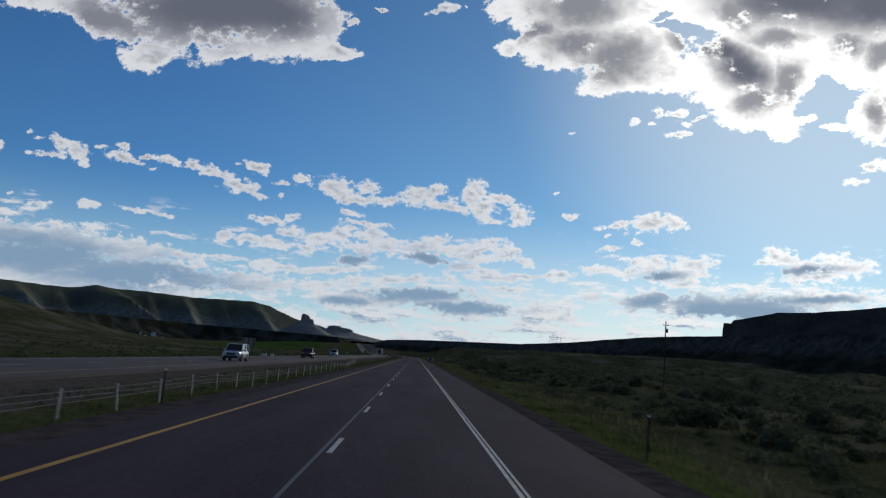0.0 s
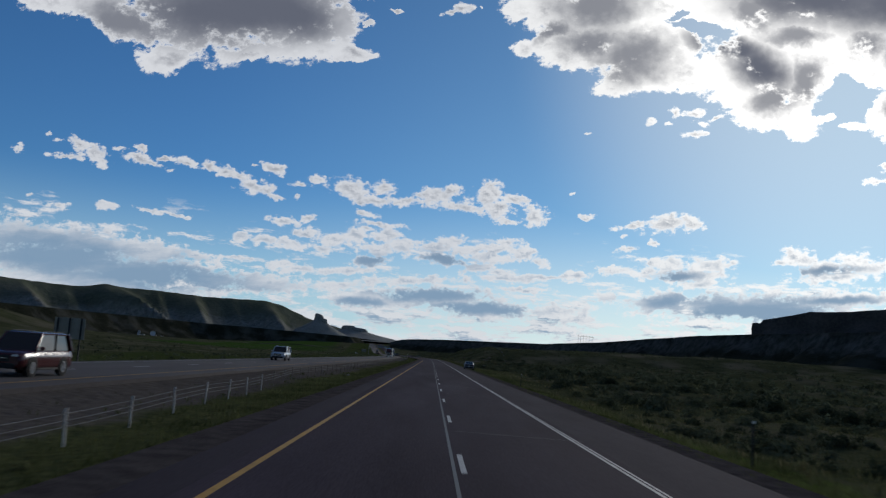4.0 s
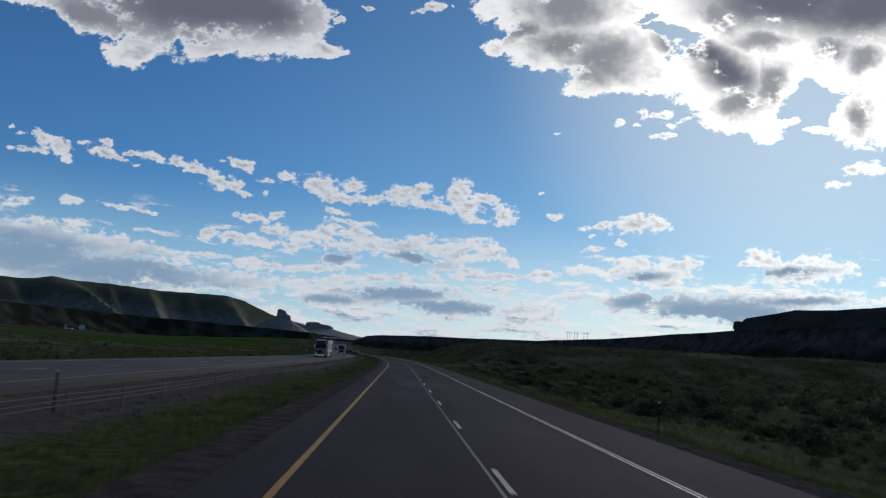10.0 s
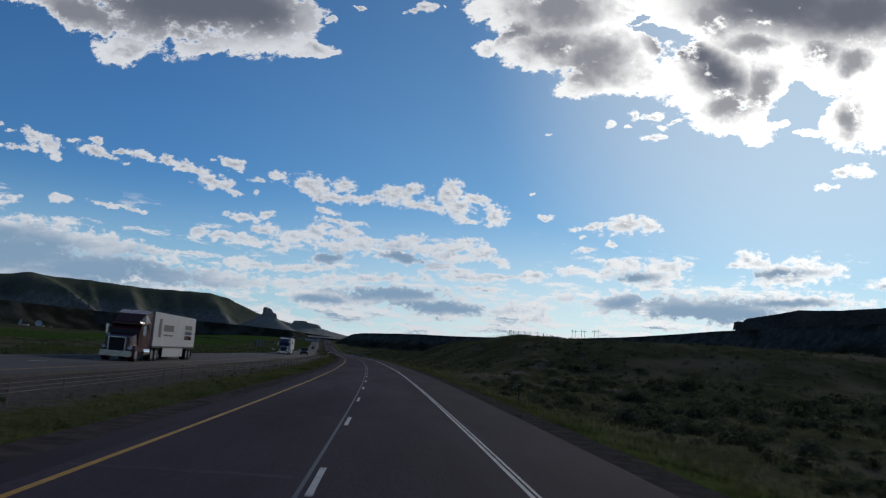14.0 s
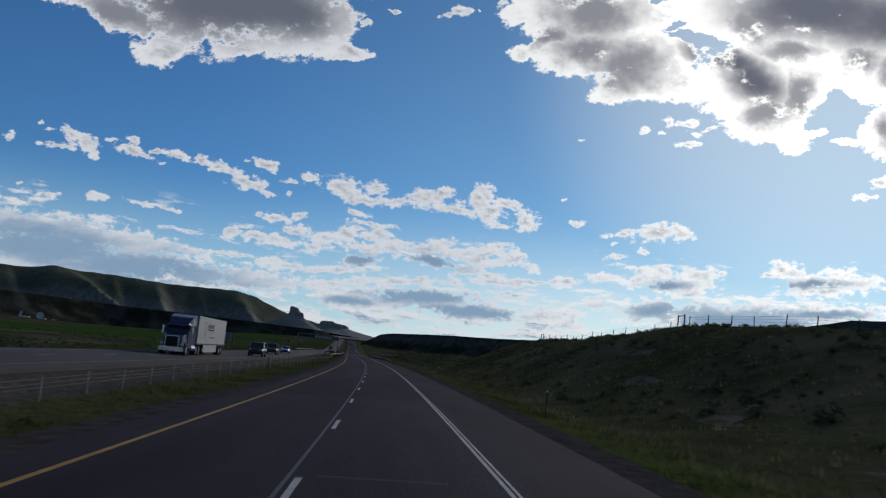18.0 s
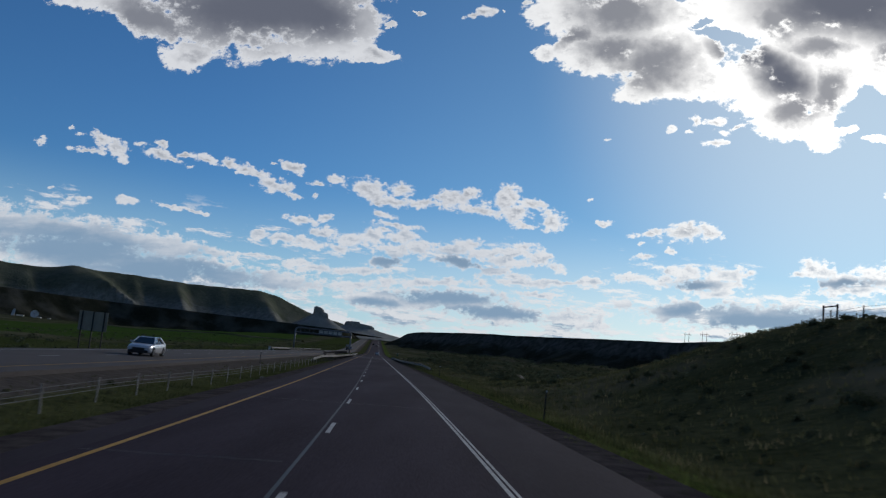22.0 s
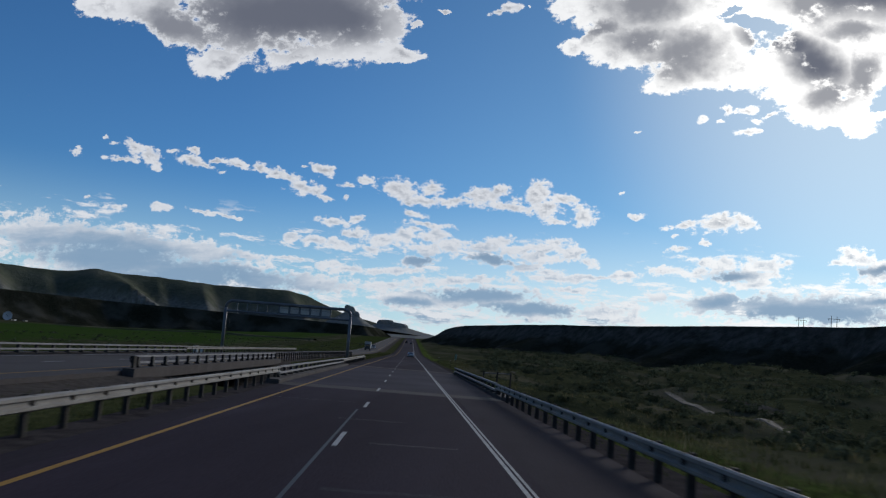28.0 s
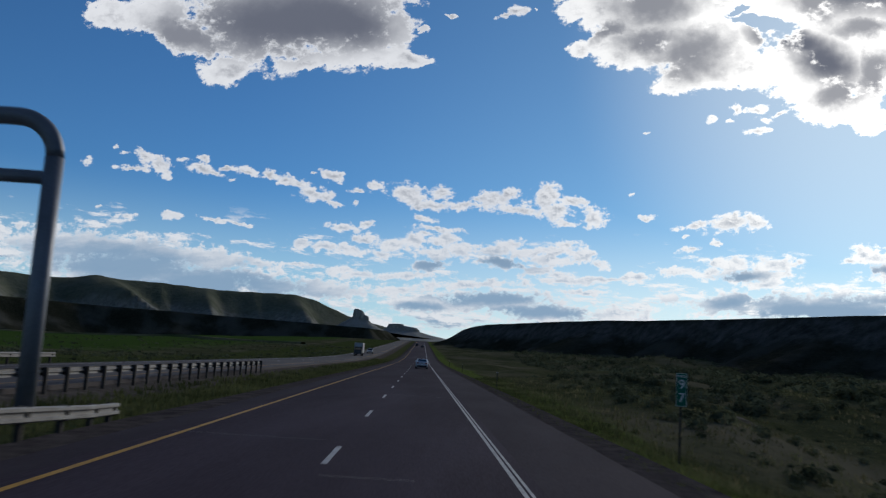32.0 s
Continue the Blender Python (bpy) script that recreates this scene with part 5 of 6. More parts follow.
M_TRAILER = varied("trailer_white", (0.36, 0.36, 0.365), (0.52, 0.52, 0.52), 0.5, 9.0, 0.5, 0.05, 0.004)


def loft(sections, smooth=True):
    bm = bmesh.new()
    rings = [[bm.verts.new(p) for p in ring] for ring in sections]
    n = len(rings[0])
    for a, b in zip(rings, rings[1:]):
        for k in range(n):
            f = bm.faces.new((a[k], a[(k + 1) % n], b[(k + 1) % n], b[k]))
            f.smooth = smooth
    bm.faces.new(rings[0][::-1])
    bm.faces.new(rings[-1])
    bmesh.ops.recalc_face_normals(bm, faces=bm.faces)
    return bm


def hull(y, w, lo, hi):
    """One cross-section of a car's lower body."""
    half = [(0.80, lo), (0.96, lo + 0.06), (1.0, lo + 0.30 * (hi - lo)), (1.0, lo + 0.62 * (hi - lo)), (0.96, hi - 0.09), (0.86, hi - 0.02), (0.4, hi)]
    right = [(x * w, y, z) for x, z in half]
    return right + [(-x, yy, z) for x, yy, z in reversed(right)]


def wheel(parent, x, y, r, width=0.22):
    sx = 1 if x > 0 else -1
    t = part("wheel", made((rod, (x - sx * width, y, r), (x + sx * 0.01, y, r), r * 0.66, 18)), M_RIM, parent)
    bm = bmesh.new()
    n, prof = 22, [(r * 0.64, -width), (r * 0.93, -width), (r, -width * 0.8), (r, -width * 0.15), (r * 0.95, 0.02), (r * 0.66, 0.025), (r * 0.62, -0.02)]
    rings = [[bm.verts.new((x + sx * o, y + q * math.cos(k * 2 * math.pi / n), r + q * math.sin(k * 2 * math.pi / n))) for k in range(n)] for q, o in prof]
    for a, b in zip(rings, rings[1:]):
        for k in range(n):
            bm.faces.new((a[k], a[(k + 1) % n], b[(k + 1) % n], b[k]))
    part("tyre", bm, M_TYRE, t)
    bm = bmesh.new()
    for k in range(5):
        a = k * 2 * math.pi / 5
        rod(bm, (x + sx * 0.012, y, r), (x + sx * 0.012, y + r * 0.56 * math.cos(a), r + r * 0.56 * math.sin(a)), 0.03, 6)
    part("spokes", bm, M_RIM, t)


def cabin(parent, y0, y1, t0, t1, w, tw, belt, top, paint, rear=True):
    """Glass house with roof, pillars and panes; y0..y1 at the belt, t0..t1 at the roof."""
    glass = loft([[(-w, y0, belt), (w, y0, belt), (w, y1, belt), (-w, y1, belt)], [(-tw, t0, top), (tw, t0, top), (tw, t1, top), (-tw, t1, top)]], False)
    part("window", glass, M_GLASS, parent, "dark tinted windows")
    e = 0.02
    roof = loft([[(-tw - e, t0 - e, top - 0.05), (tw + e, t0 - e, top - 0.05), (tw + e, t1 + e, top - 0.05), (-tw - e, t1 + e, top - 0.05)],
                 [(-tw - e, t0 - e, top), (tw + e, t0 - e, top), (tw + e, t1 + e, top), (-tw - e, t1 + e, top)],
                 [(-tw * 0.8, t0 + 0.15, top + 0.05), (tw * 0.8, t0 + 0.15, top + 0.05), (tw * 0.8, t1 - 0.15, top + 0.05), (-tw * 0.8, t1 - 0.15, top + 0.05)]], False)
    part("roof", roof, paint, parent)
    for sx in (-1, 1):
        part("front_pillar", made((rod, (sx * w, y1, belt), (sx * (tw + 0.005), t1, top), 0.05, 8)), paint, parent)
        part("rear_pillar", made((rod, (sx * (w + 0.01), y0 + 0.12, belt), (sx * (tw + 0.015), t0 + 0.08, top), 0.11, 8)), paint, parent)
        ym, tm = (y0 + y1) / 2 - 0.05, (t0 + t1) / 2 - 0.05
        part("middle_pillar", made((rod, (sx * (w + 0.005), ym, belt), (sx * (tw + 0.008), tm, top), 0.045, 8)), M_TRIM, parent)
        part("mirror", made((box, sx * (w + 0.16), y1 - 0.25, belt + 0.09, 0.20, 0.12, 0.15, 0.03)), paint, parent)


def car(name, m, label, group, kind, paint, lower=None, wide_tail=False):
    lower = lower or paint
    t = empty(name, m, label, {"sedan": "car", "suv": "car", "pickup": "pickup truck"}[kind], group)
    if kind == "sedan":
        L, W, r, ax = 2.5, 0.93, 0.335, 1.45
        secs = [(-L, 0.78, 0.34, 0.94), (-L + 0.08, 0.87, 0.25, 1.05), (-2.0, 0.92, 0.20, 1.08), (-1.2, W, 0.19, 1.02), (0, W, 0.19, 0.98), (1.0, W, 0.19, 0.96), (1.7, 0.91, 0.2, 0.91), (2.2, 0.87, 0.23, 0.80), (L - 0.05, 0.78, 0.28, 0.68), (L, 0.68, 0.34, 0.6)]
        house = (-1.85, 1.25, -0.95, 0.35, 0.83, 0.62, 0.97, 1.43)
    elif kind == "suv":
        L, W, r, ax = 2.55, 0.98, 0.40, 1.5
        secs = [(-L, 0.88, 0.45, 1.02), (-L + 0.08, 0.94, 0.34, 1.14), (-2.0, W, 0.30, 1.16), (-1.0, W, 0.29, 1.15), (0.6, W, 0.29, 1.14), (1.2, W, 0.29, 1.13), (2.0, 0.95, 0.31, 1.06), (L - 0.1, 0.92, 0.36, 0.98), (L, 0.84, 0.44, 0.86)]
        house = (-2.45, 1.2, -2.2, 0.45, 0.90, 0.76, 1.12, 1.84)
    else:
        L, W, r, ax = 2.8, 0.98, 0.42, 1.75
        secs = [(-L, 0.92, 0.5, 1.08), (-L + 0.06, 0.95, 0.42, 1.14), (-2.0, W, 0.38, 1.15), (-0.6, W, 0.36, 1.15), (0.9, W, 0.36, 1.14), (1.4, W, 0.36, 1.14), (2.3, 0.96, 0.38, 1.10), (L - 0.08, 0.94, 0.44, 1.02), (L, 0.86, 0.52, 0.9)]
        house = (-0.85, 1.35, -0.6, 0.6, 0.88, 0.72, 1.12, 1.82)
    part("body", loft([hull(*s) for s in secs]), paint, t)
    cabin(t, *house, paint)
    w_end = secs[0][1]
    for sx in (-1, 1):
        for sy in (-1, 1):
            part("wheel_arch", made((rod, (sx * (W - 0.10), sy * ax, r), (sx * (W + 0.004), sy * ax, r), r + 0.06, 20)), M_TRIM, t)
            wheel(t, sx * (W + 0.012), sy * ax, r)
        part("headlight", made((box, sx * 0.68, L - 0.10, secs[-2][3] - 0.10, 0.26, 0.22, 0.12, 0.03)), M_LAMP, t, "clear headlight")
        part("tail_light", made((box, sx * (w_end - 0.14), -L + 0.03, secs[0][3] - 0.08, 0.30, 0.16, 0.17, 0.03)), M_TAIL, t, "red tail light")
        part("sill", made((box, sx * (W - 0.01), 0, secs[3][2] + 0.05, 0.05, 2 * ax - 1.0, 0.10, 0.02)), M_TRIM, t)
        for yy in (-0.42, 0.55):
            part("door_handle", made((box, sx * (W + 0.012), yy - 0.25, secs[4][3] - 0.16, 0.03, 0.18, 0.03, 0.006)), M_CHROME, t)
    part("rear_bumper", made((box, 0, -L + 0.02, secs[0][2] + 0.06, 1.5, 0.18, 0.24, 0.04)), M_TRIM if lower is paint else lower, t, "dark lower rear bumper")
    part("front_bumper", made((box, 0, L - 0.04, secs[-1][2] + 0.02, 1.45, 0.2, 0.2, 0.04)), M_TRIM, t)
    part("grille", made((box, 0, L - 0.0, secs[-1][3] - 0.10, 0.95, 0.06, 0.26, 0.02)), M_TRIM, t, "dark grille")
    if kind != "sedan":
        part("grille_bar", made((box, 0, L + 0.035, secs[-1][3] - 0.10, 0.86, 0.02, 0.03, 0.004)), M_CHROME, t, "bright grille bar")
    part("plate", made((box, 0, -L - 0.03, secs[0][2] + 0.30, 0.32, 0.02, 0.16, 0.004)), M_SIGNWHITE, t, "blank pale plate")
    part("emblem", made((rod, (0, -L + 0.01, secs[0][3] - 0.06), (0, -L - 0.02, secs[0][3] - 0.06), 0.06, 14)), M_TRIM, t)
    if wide_tail:
        part("tail_panel", made((box, 0, -L + 0.0, secs[0][3] - 0.11, 1.5, 0.12, 0.24, 0.04)), M_TRIM, t, "dark full-width tail panel")
    if kind == "pickup":
        part("bed_floor", made((box, 0, -1.85, 1.155, 1.6, 1.75, 0.02)), M_TRIM, t)
        for sx in (-1, 1):
            part("bed_side", made((box, sx * 0.90, -1.85, 1.24, 0.09, 1.9, 0.22, 0.02)), paint, t)
        part("tailgate", made((box, 0, -2.76, 1.2, 1.8, 0.08, 0.32, 0.02)), paint, t)
    if kind == "suv":
        for sx in (-1, 1):
            part("roof_rail", made((rod, (sx * 0.68, -1.9, 1.93), (sx * 0.68, 0.2, 1.93), 0.025, 6)), M_TRIM, t)
        part("side_step", made((box, 0, 0, 0.33, 2.02, 1.9, 0.06, 0.02)), M_TRIM, t)
    return t


def dual(parent, x, y, r=0.51):
    wheel(parent, x, y, r, 0.55)


def semi_truck(m, label, paint, stripe, marks, short=0.0):
    t = empty("semi_truck", m, label, "truck", "semi trucks on the oncoming roadway")
    # tractor: nose at y = 0, tail at -y
    hood = [[(-0.95, 0.0, 0.75), (0.95, 0.0, 0.75), (0.88, -0.05, 1.75), (-0.88, -0.05, 1.75)], [(-1.05, -0.5, 0.6), (1.05, -0.5, 0.6), (0.95, -0.5, 1.9), (-0.95, -0.5, 1.9)],
            [(-1.12, -1.6, 0.6), (1.12, -1.6, 0.6), (1.0, -1.6, 2.05), (-1.0, -1.6, 2.05)]]
    part("hood", loft(hood, False), paint, t)
    cab = [[(-1.15, -1.55, 0.7), (1.15, -1.55, 0.7), (1.1, -1.6, 2.05), (-1.1, -1.6, 2.05)], [(-1.2, -2.2, 0.7), (1.2, -2.2, 0.7), (1.15, -2.15, 2.9), (-1.15, -2.15, 2.9)],
           [(-1.22, -4.6, 0.7), (1.22, -4.6, 0.7), (1.2, -4.6, 3.0), (-1.2, -4.6, 3.0)]]
    part("cab", loft(cab, False), paint, t)
    fair = [[(-1.0, -2.1, 2.85), (1.0, -2.1, 2.85), (0.9, -2.3, 3.05), (-0.9, -2.3, 3.05)], [(-1.15, -3.0, 2.9), (1.15, -3.0, 2.9), (1.1, -3.1, 3.65), (-1.1, -3.1, 3.65)],
            [(-1.2, -4.6, 2.95), (1.2, -4.6, 2.95), (1.18, -4.6, 3.95), (-1.18, -4.6, 3.95)]]
    part("roof_fairing", loft(fair, False), paint, t)
    part("windshield", loft([[(-1.06, -1.60, 2.08), (1.06, -1.60, 2.08), (1.06, -1.66, 2.06), (-1.06, -1.66, 2.06)], [(-1.08, -2.10, 2.78), (1.08, -2.10, 2.78), (1.08, -2.2, 2.78), (-1.08, -2.2, 2.78)]], False), M_GLASS, t, "dark sloping windshield")
    for sx in (-1, 1):
        part("side_window", made((box, sx * 1.165, -2.6, 2.35, 0.05, 0.75, 0.7, 0.02)), M_GLASS, t)
        part("sleeper_window", made((box, sx * 1.20, -3.7, 2.6, 0.05, 0.35, 0.45, 0.02)), M_GLASS, t)
        part("mirror", made((box, sx * 1.42, -1.95, 2.35, 0.18, 0.12, 0.75, 0.03), (rod, (sx * 1.15, -2.0, 2.6), (sx * 1.42, -1.95, 2.6), 0.025, 6)), M_CHROME, t, "bright tall mirror")
        part("headlight", made((box, sx * 0.92, -0.12, 1.02, 0.3, 0.3, 0.28, 0.05)), M_LAMP, t)
        part("fuel_tank", made((rod, (sx * 1.0, -2.7, 0.72), (sx * 1.0, -4.4, 0.72), 0.33, 16)), M_CHROME, t)
        part("step", made((box, sx * 1.12, -2.25, 0.55, 0.25, 0.7, 0.1, 0.02)), M_CHROME, t)
        part("fender", made((rod, (sx * 0.75, -0.95, 0.62), (sx * 1.18, -0.95, 0.62), 0.62, 20)), paint, t)
        wheel(t, sx * 1.2, -0.95, 0.51, 0.3)
        for y in (-5.4, -6.7):
            dual(t, sx * 1.22, y)
    part("grille", made((box, 0, 0.0, 1.25, 1.15, 0.10, 0.95, 0.03)), M_TRIM, t, "black grille")
    part("grille_surround", made((box, 0.62, 0.01, 1.25, 0.08, 0.12, 1.02, 0.02), (box, -0.62, 0.01, 1.25, 0.08, 0.12, 1.02, 0.02), (box, 0, 0.01, 1.76, 1.3, 0.12, 0.06, 0.02)), M_CHROME, t)
    part("bumper", made((box, 0, 0.08, 0.55, 2.35, 0.22, 0.42, 0.06)), M_CHROME, t, "bright steel bumper")
    part("sun_visor", made((box, 0, -1.95, 2.83, 2.1, 0.35, 0.08, 0.02)), paint, t)
    part("frame", made((box, 0, -5.6, 0.78, 0.9, 4.4, 0.25, 0.02)), M_TRIM, t)
    # trailer
    y0, y1 = -5.0, -20.9 + short
    body = part("trailer", made((box, 0, (y0 + y1) / 2, 2.55, 2.58, y0 - y1, 2.85, 0.03)), M_TRAILER, t, "long white box trailer")
    for sx in (-1, 1):
        for k in range(9):
            part("rib", made((box, sx * 1.295, (y0 + y1) / 2, 1.42 + k * 0.29, 0.02, y0 - y1 - 0.1, 0.10, 0.006)), M_TRAILER, body)
        part("bottom_rail", made((box, sx * 1.30, (y0 + y1) / 2, 1.17, 0.03, y0 - y1, 0.12)), M_TRIM, body)
        part("skirt", made((box, sx * 1.22, -12.6 + short * 0.5, 0.74, 0.04, 7.6 - short * 0.6, 0.84, 0.01)), M_TRAILER, t, "white side skirt")
        for y in (-18.2 + short, -19.5 + short):
            dual(t, sx * 1.22, y)
        for y, z, w, h, mat in marks:
            part("marking", made((box, sx * 1.309, y, z, 0.006, w, h)), mat, body)
    part("bogie", made((box, 0, -18.8 + short, 0.85, 1.6, 3.0, 0.4, 0.02)), M_TRIM, t)
    part("landing_leg", made((box, -0.9, -8.2, 0.75, 0.14, 0.14, 0.9), (box, 0.9, -8.2, 0.75, 0.14, 0.14, 0.9)), M_TRIM, t)
    part("mud_flap", made((box, -0.95, -20.3 + short, 0.55, 0.6, 0.02, 0.6), (box, 0.95, -20.3 + short, 0.55, 0.6, 0.02, 0.6)), M_TRIM, t)
    return t


car("sedan", at(1121.5, 1.9, 0), "white four-door sedan driving ahead in the lane", "", "sedan", M_PWHITE)
car("sedan", at(290.7, 6.8, -0.03, -2), "silver sedan stopped on the gravel shoulder", "", "sedan", M_PSILVER, wide_tail=True)
car("suv", at(95.2, -18.0, 0, 180), "white sport utility vehicle on the oncoming roadway", "", "suv", M_PWHITE)
car("suv", at(161.2, -18.3, 0, 180), "maroon sport utility vehicle on the oncoming roadway", "", "suv", M_PRED)
car("suv", at(239.7, -20.9, 0, 180), "large white sport utility vehicle with dark windows", "", "suv", M_PWHITE)
car("suv", at(672.6, -14.7, 0, 180), "black sport utility vehicle following a semi truck", "", "suv", M_PDARK)
car("pickup_truck", at(702.5, -15.8, 0, 180), "dark pickup truck on the oncoming roadway", "", "pickup", M_PGREEN)
car("sedan", at(747.5, -17.0, 0, 180), "white sedan on the oncoming roadway", "", "sedan", M_PWHITE)
car("suv", at(1302, -17.0, 0, 180), "distant white sport utility vehicle coming down the grade", "", "suv", M_PWHITE)
car("sedan", at(1520, 1.9, 0), "dark sedan far ahead on the grade", "", "sedan", M_PDARK)
car("suv", at(1560, -1.8, 0), "dark sport utility vehicle far ahead on the grade", "", "suv", M_PDARK)
semi_truck(at(497.0, -18.5, 0, 180), "maroon semi truck pulling a white lettered trailer", M_PRED, M_TRAILER,
           [(-7.0, 2.7, 0.9, 1.5, M_TRIM), (-10.0, 2.75, 3.6, 0.55, M_TRIM), (-10.0, 2.15, 3.2, 0.14, M_TRIM), (-17.8, 3.0, 3.0, 0.4, M_TRIM), (-17.8, 2.5, 3.0, 0.35, M_PBLUE), (-17.8, 2.05, 3.0, 0.35, M_PRED)])
semi_truck(at(637.4, -18.3, 0, 180), "blue semi truck pulling a white trailer with a plain emblem", M_PBLUE, M_TRAILER,
           [(-8.6, 3.4, 0.9, 0.06, M_TRIM), (-8.2, 2.9, 0.07, 1.0, M_TRIM), (-9.0, 2.9, 0.07, 1.0, M_TRIM), (-8.6, 2.35, 0.8, 0.09, M_TRIM), (-8.6, 2.1, 0.6, 0.12, M_TRIM), (-8.6, 1.85, 0.4, 0.14, M_TRIM), (-11.6, 3.05, 3.4, 0.42, M_TRIM), (-11.6, 2.7, 3.4, 0.10, M_PRED), (-12.8, 1.9, 3.2, 0.09, M_TRIM)])

bt = empty("box_truck", at(1247, -17.4, 0, 180), "distant truck with a pale cargo box", "truck")
part("cab", loft([[(-1.1, 0, 0.6), (1.1, 0, 0.6), (1.05, -0.1, 1.6), (-1.05, -0.1, 1.6)], [(-1.2, -0.9, 0.6), (1.2, -0.9, 0.6), (1.1, -0.9, 2.7), (-1.1, -0.9, 2.7)], [(-1.2, -2.0, 0.6), (1.2, -2.0, 0.6), (1.1, -2.0, 2.75), (-1.1, -2.0, 2.75)]], False), M_PDARK, bt)
part("windshield", made((box, 0, -0.52, 2.12, 1.9, 0.5, 0.65, 0.02)), M_GLASS, bt)
part("cargo_box", made((box, 0, -6.0, 2.45, 2.55, 7.6, 3.0, 0.04)), M_TRAILER, bt, "pale cargo box")
part("frame", made((box, 0, -5, 0.75, 0.9, 9.5, 0.25)), M_TRIM, bt)
for sx in (-1, 1):
    wheel(bt, sx * 1.2, -0.9, 0.5, 0.3)
    for y in (-7.2, -8.4):
        dual(bt, sx * 1.2, y)

# ---- plants ----
def leaf_material(name, dark, light, rough=0.8, through_light=0.45):
    m = material(name, light, rough, spec=0.0)
    n, l = m.node_tree.nodes, m.node_tree.links
    g = n.new("ShaderNodeNewGeometry")
    r = n.new("ShaderNodeValToRGB")
    r.color_ramp.elements[0].color, r.color_ramp.elements[1].color = (*dark, 1), (*light, 1)
    tc, nz, mr = n.new("ShaderNodeTexCoord"), n.new("ShaderNodeTexNoise"), n.new("ShaderNodeMapRange")
    l.new(tc.outputs["Object"], nz.inputs["Vector"])
    nz.inputs["Scale"].default_value, nz.inputs["Detail"].default_value = 0.28, 3.0
    l.new(nz.outputs["Fac"], mr.inputs[0])
    mr.inputs[1].default_value, mr.inputs[2].default_value, mr.inputs[3].default_value, mr.inputs[4].default_value = 0.36, 0.66, -0.35, 0.75
    ad = n.new("ShaderNodeMath")
    ad.operation = "MULTIPLY_ADD"
    l.new(g.outputs["Random Per Island"], ad.inputs[0])
    ad.inputs[1].default_value = 0.6
    l.new(mr.outputs[0], ad.inputs[2])
    l.new(ad.outputs[0], r.inputs[0])
    l.new(r.outputs[0], n["Principled BSDF"].inputs["Base Color"])
    # thin leaves let some light through
    thin, mx = n.new("ShaderNodeBsdfTranslucent"), n.new("ShaderNodeMixShader")
    l.new(r.outputs[0], thin.inputs["Color"])
    mx.inputs[0].default_value = through_light
    l.new(n["Principled BSDF"].outputs[0], mx.inputs[1])
    l.new(thin.outputs[0], mx.inputs[2])
    l.new(mx.outputs[0], n["Material Output"].inputs["Surface"])
    return m


M_SAGE = leaf_material("sage_leaf", (0.042, 0.054, 0.032), (0.140, 0.156, 0.095), through_light=0.3)
M_GRASS = leaf_material("verge_grass", (0.048, 0.060, 0.023), (0.150, 0.162, 0.068), through_light=0.3)
M_FIELD = leaf_material("prairie_grass", (0.050, 0.060, 0.026), (0.150, 0.155, 0.078), through_light=0.35)
M_STRAW = leaf_material("dry_grass", (0.08, 0.073, 0.036), (0.23, 0.205, 0.12))
prng = np.random.RandomState(21)


def tri_cloud(name, tris, mat, label, category):
    """Loose leaves or blades as one mesh: tris is (n, 3, 3)."""
    n = len(tris)
    me = bpy.data.meshes.new(name)
    me.vertices.add(n * 3)
    me.vertices.foreach_set("co", tris.astype(np.float32).ravel())
    me.loops.add(n * 3)
    me.loops.foreach_set("vertex_index", np.arange(n * 3, dtype=np.int32))
    me.polygons.add(n)
    me.polygons.foreach_set("loop_start", np.arange(0, n * 3, 3, dtype=np.int32))
    me.polygons.foreach_set("loop_total", np.full(n, 3, np.int32))
    me.update(calc_edges=True)
    ob = link_mesh(name, me, mat)
    return tagged(ob, label, category, kind="stuff")


def place(s, d):
    x, y = road_np(s, d)
    return np.stack([x, y, ground_z(s, d)], -1)


def tufts(s, d, h, blades, spread, lean=0.5):
    """Grass: thin upright triangles round each root."""
    n = len(s)
    root = np.repeat(place(s, d), blades, 0)
    hh = np.repeat(h, blades) * prng.uniform(0.6, 1.15, n * blades)
    a = prng.uniform(0, 6.283, n * blades)
    off = prng.normal(0, 1, (n * blades, 2)) * spread
    root = root + np.column_stack([off, np.zeros(n * blades)])
    w = hh * prng.uniform(0.05, 0.12, n * blades) + 0.008
    side = np.column_stack([np.cos(a) * w, np.sin(a) * w, np.zeros(n * blades)])
    tip = root + np.column_stack([prng.normal(0, lean * 0.5, n * blades) * hh, prng.normal(0, lean * 0.5, n * blades) * hh, hh])
    base = root - np.array([0, 0, 0.04])
    return np.stack([base - side, base + side, tip], 1)


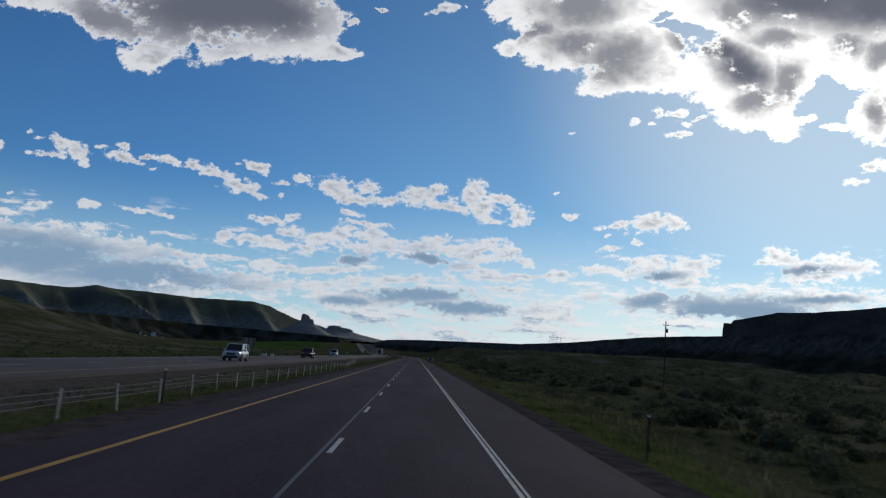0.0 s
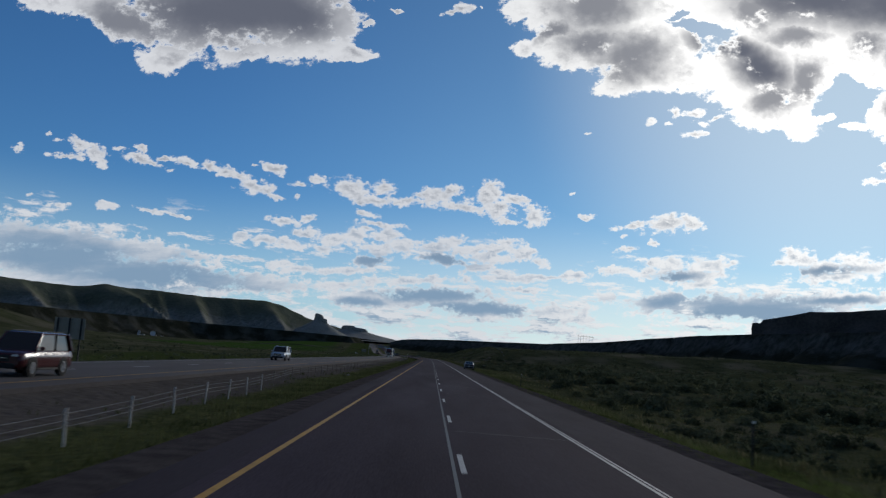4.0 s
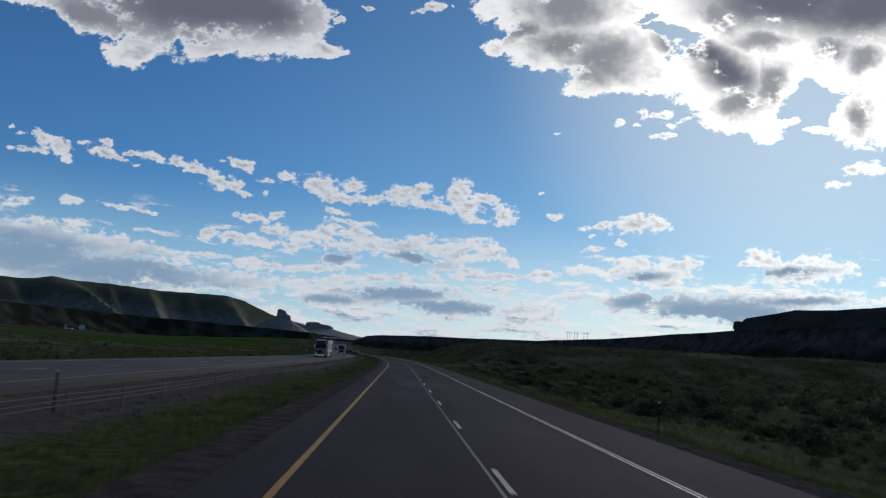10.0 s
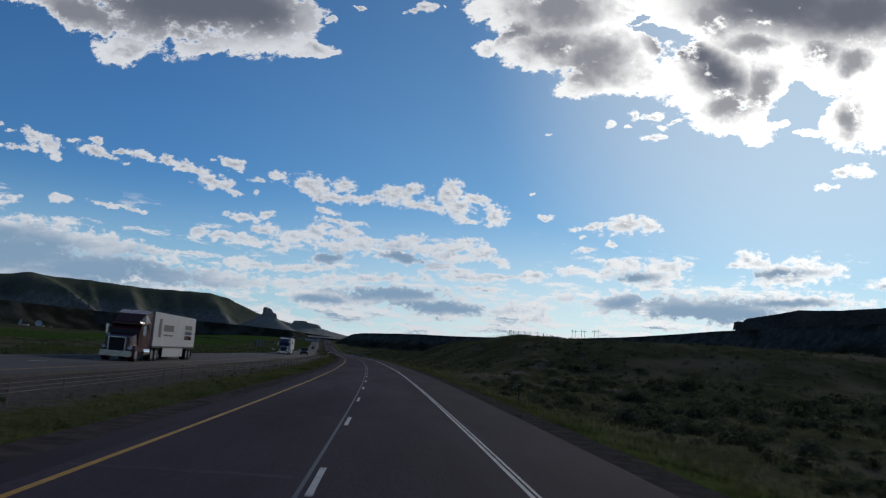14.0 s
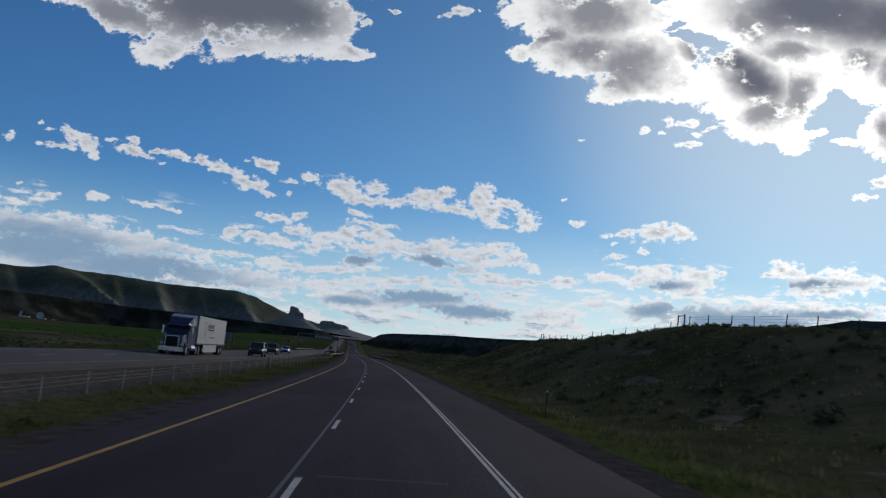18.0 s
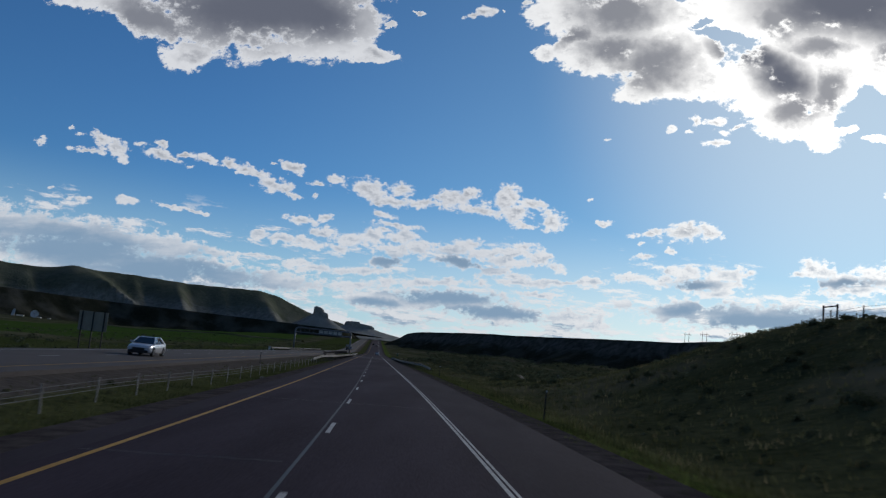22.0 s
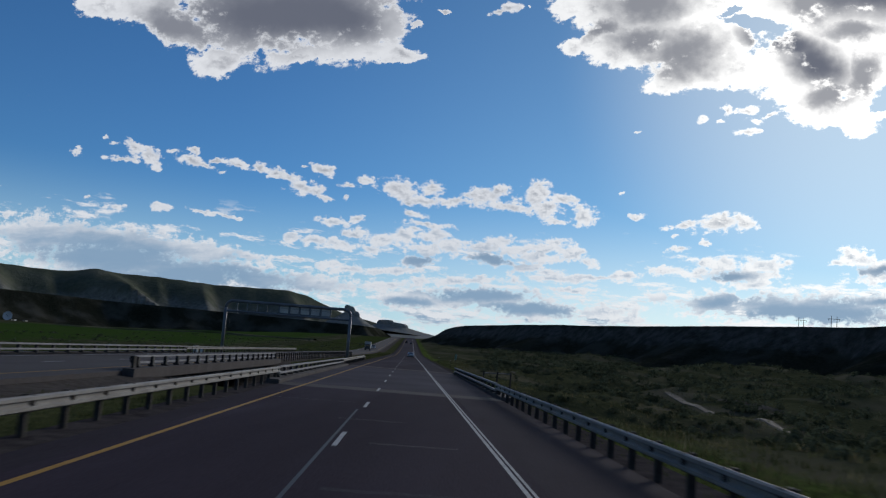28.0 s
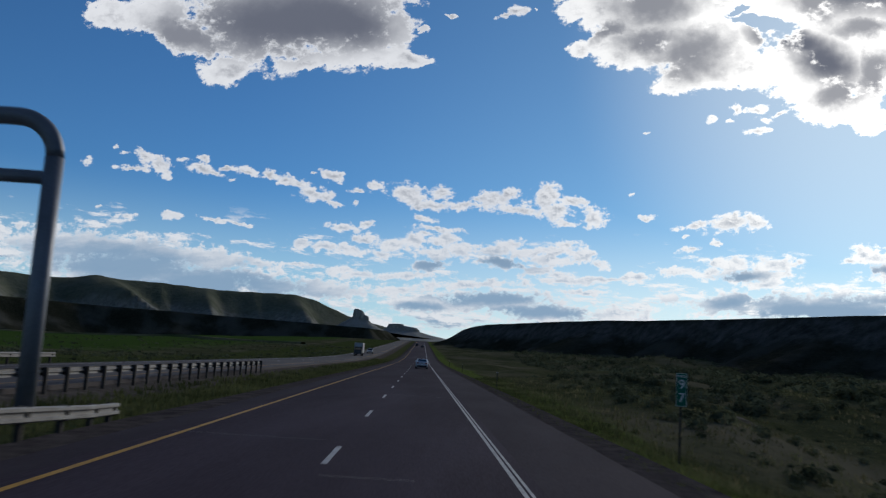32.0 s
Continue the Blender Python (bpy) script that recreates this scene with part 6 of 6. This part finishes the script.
def shrubs(s, d, r, leaves, flat=0.8, leaf=0.31):
    """Sage: small leaf clumps on a rough half ball of twigs."""
    n = len(s)
    c = np.repeat(place(s, d), leaves, 0)
    rr = np.repeat(r, leaves)
    az = prng.uniform(0, 6.283, n * leaves)
    up = prng.uniform(-0.05, 1.0, n * leaves)
    q = np.sqrt(np.clip(1 - up * up, 0, 1))
    lob = 0.75 + 0.35 * np.sin(az * 3 + np.repeat(prng.uniform(0, 6, n), leaves)) * q + prng.uniform(-0.25, 0.18, n * leaves)
    ctr = c + np.column_stack([np.cos(az) * q * rr * lob, np.sin(az) * q * rr * lob, up * rr * flat * lob])
    size = rr * leaf * prng.uniform(0.65, 1.35, n * leaves)
    out = np.column_stack([np.cos(az) * q, np.sin(az) * q, up])
    v = prng.normal(0, 1, (n * leaves, 3, 3))
    v = v - 0.8 * (v * out[:, None, :]).sum(2, keepdims=True) * out[:, None, :]
    v = v / np.linalg.norm(v, axis=2, keepdims=True)
    return ctr[:, None, :] + v * size[:, None, None]


# right verge
n = 52000
s, d = prng.uniform(-12, 1090, n), 6.8 + np.abs(prng.normal(0, 2.2, n))
tri_cloud("verge_grass", tufts(s, d, prng.uniform(0.05, 0.20, n), 5, 0.11), M_GRASS, "short green grass on the right verge", "grass")
n = 80000
s, d = prng.uniform(-12, 1090, n), 9.0 + 45 * prng.uniform(0, 1, n) ** 1.4
s = np.where((s > 553) & (s < 604) & (d > 14) & (d < 32) & (prng.uniform(0, 1, n) < 0.8), s - 160, s)
tri_cloud("prairie_grass", tufts(s, d, prng.uniform(0.10, 0.36, n), 4, 0.16), M_FIELD, "thin dull green grass over the prairie", "grass")
n = 15000
s, d = prng.uniform(-12, 1090, n), prng.uniform(10, 46, n)
tri_cloud("dry_grass", tufts(s, d, prng.uniform(0.14, 0.36, n), 4, 0.14), M_STRAW, "dry bunch grass between the sage", "grass")
# median
n = 56000
s = prng.uniform(-12, 900, n)
side = prng.uniform(0, 1, n)
d = np.where(s < 140, -6.0 - side * 7, -5.2 - np.abs(prng.normal(0, 2.5, n)))
ok = d > FAR_IN + far_shift(s) + 0.6
tri_cloud("median_grass", tufts(s[ok], d[ok], prng.uniform(0.05, 0.19, ok.sum()), 4, 0.12), M_GRASS, "short green grass in the median", "grass")
n = 400
s, d = prng.uniform(-12, 900, n), -6.2 - prng.uniform(0, 1, n) ** 1.5 * 6
ok = d > FAR_IN + far_shift(s) + 1.2
tri_cloud("median_weeds", shrubs(s[ok], d[ok], prng.uniform(0.12, 0.32, ok.sum()), 40), M_FIELD, "small dark weeds in the median", "weed")
n = 9000
s = prng.uniform(958, 1240, n)
d = prng.uniform(-11.4, -6.4, n)
tri_cloud("median_grass", tufts(s, d, prng.uniform(0.12, 0.36, n), 4, 0.12), M_GRASS, "tall green grass in the median past the bridge", "grass")
# beyond the oncoming roadway
n = 40000
s, d = prng.uniform(0, 1500, n), FAR_OUT - 0.8 - np.abs(prng.normal(0, 22, n))
tri_cloud("roadside_grass", tufts(s, d, prng.uniform(0.12, 0.4, n), 3, 0.25), M_GRASS, "green grass beyond the oncoming roadway", "grass")
# sagebrush
n = 5600
s, d = prng.uniform(-20, 1120, n), 15.0 + 40 * prng.uniform(0, 1, n) ** 1.25
group = np.sin(s * 0.21 + 3 * np.sin(d * 0.13)) + np.sin(d * 0.37 + s * 0.05)
r = (0.35 + 0.75 * prng.uniform(0, 1, n) ** 1.6) * np.where(group > 0.3, 1.35, 0.8) * np.interp(d, [15, 21], [0.5, 1.0])
hillside = (s > 600) & (s < 840)
r = np.where((s > 866) & (s < 1022) & (np.abs(d - track_d(s)) < 2.6), 0.04, r)
r = np.where(hillside, r * 0.6, r)
r = np.where((s > 556) & (s < 606) & (d < 31) & (prng.uniform(0, 1, n) < 0.85), r * 0.22, r)
tri_cloud("sagebrush", shrubs(s, d, r, 170, leaf=0.20), M_SAGE, "dark grey-green sagebrush scattered over the prairie", "sagebrush")
n = 15000
s, d = prng.uniform(0, 1500, n), 42 + 190 * prng.uniform(0, 1, n) ** 1.3
ok = ~((s > 570) & (s < 870) & (d < 50)) & ~((s > 866) & (s < 1022) & (np.abs(d - track_d(s)) < 3.5))
upland = np.where((s > 570) & (s < 870), 0.6, 1.0)
tri_cloud("sagebrush", shrubs(s[ok], d[ok], prng.uniform(0.6, 1.7, ok.sum()) * upland[ok], 30), M_SAGE, "sagebrush thinning out towards the bluff", "sagebrush")
n = 3600
s, d = prng.uniform(20, 1500, n), -29 - 120 * prng.uniform(0, 1, n) ** 1.5
tri_cloud("sagebrush", shrubs(s, d, prng.uniform(0.3, 1.1, n), 26), M_SAGE, "low shrubs on the valley floor", "sagebrush")
n = 190
s, d = prng.uniform(-10, 570, n), 17 + 32 * prng.uniform(0, 1, n)
tri_cloud("tall_sagebrush", shrubs(s, d, prng.uniform(1.0, 1.9, n), 800, leaf=0.12), M_SAGE, "large rounded sagebrush standing above the rest", "sagebrush")
n = 140
s, d = prng.uniform(600, 840, n), 40 + prng.uniform(0, 8, n)
tri_cloud("sagebrush", shrubs(s, d, prng.uniform(0.4, 0.9, n), 70), M_SAGE, "sagebrush along the hilltop fence", "sagebrush")

# ---- litter and stones ----
for k, (s, d, w) in enumerate(((210.6, -8.9, 0.34), (214, -9.6, 0.2), (121, -6.6, 0.3), (268.5, -11.8, 0.35), (271, -11.6, 0.25), (399, 12.4, 0.2), (735, -6.5, 0.25), (740, -6.9, 0.35), (752, -6.2, 0.22), (994, 8.6, 0.2), (1003, 9.4, 0.22), (300, 13, 0.2))):
    bm = bmesh.new()
    bmesh.ops.create_icosphere(bm, subdivisions=2, radius=w / 2)
    for v in bm.verts:
        v.co *= prng.uniform(0.7, 1.15)
        v.co.z *= 0.6
    me = bpy.data.meshes.new("stone")
    bm.to_mesh(me)
    bm.free()
    ob = link_mesh("stone", me, M_CONCRETE)
    ob.matrix_world = at(s, d, lie(s, d) + w * 0.18, k * 37)
    tagged(ob, "pale stone lying in the roadside grass", "stone", "stones beside the road")
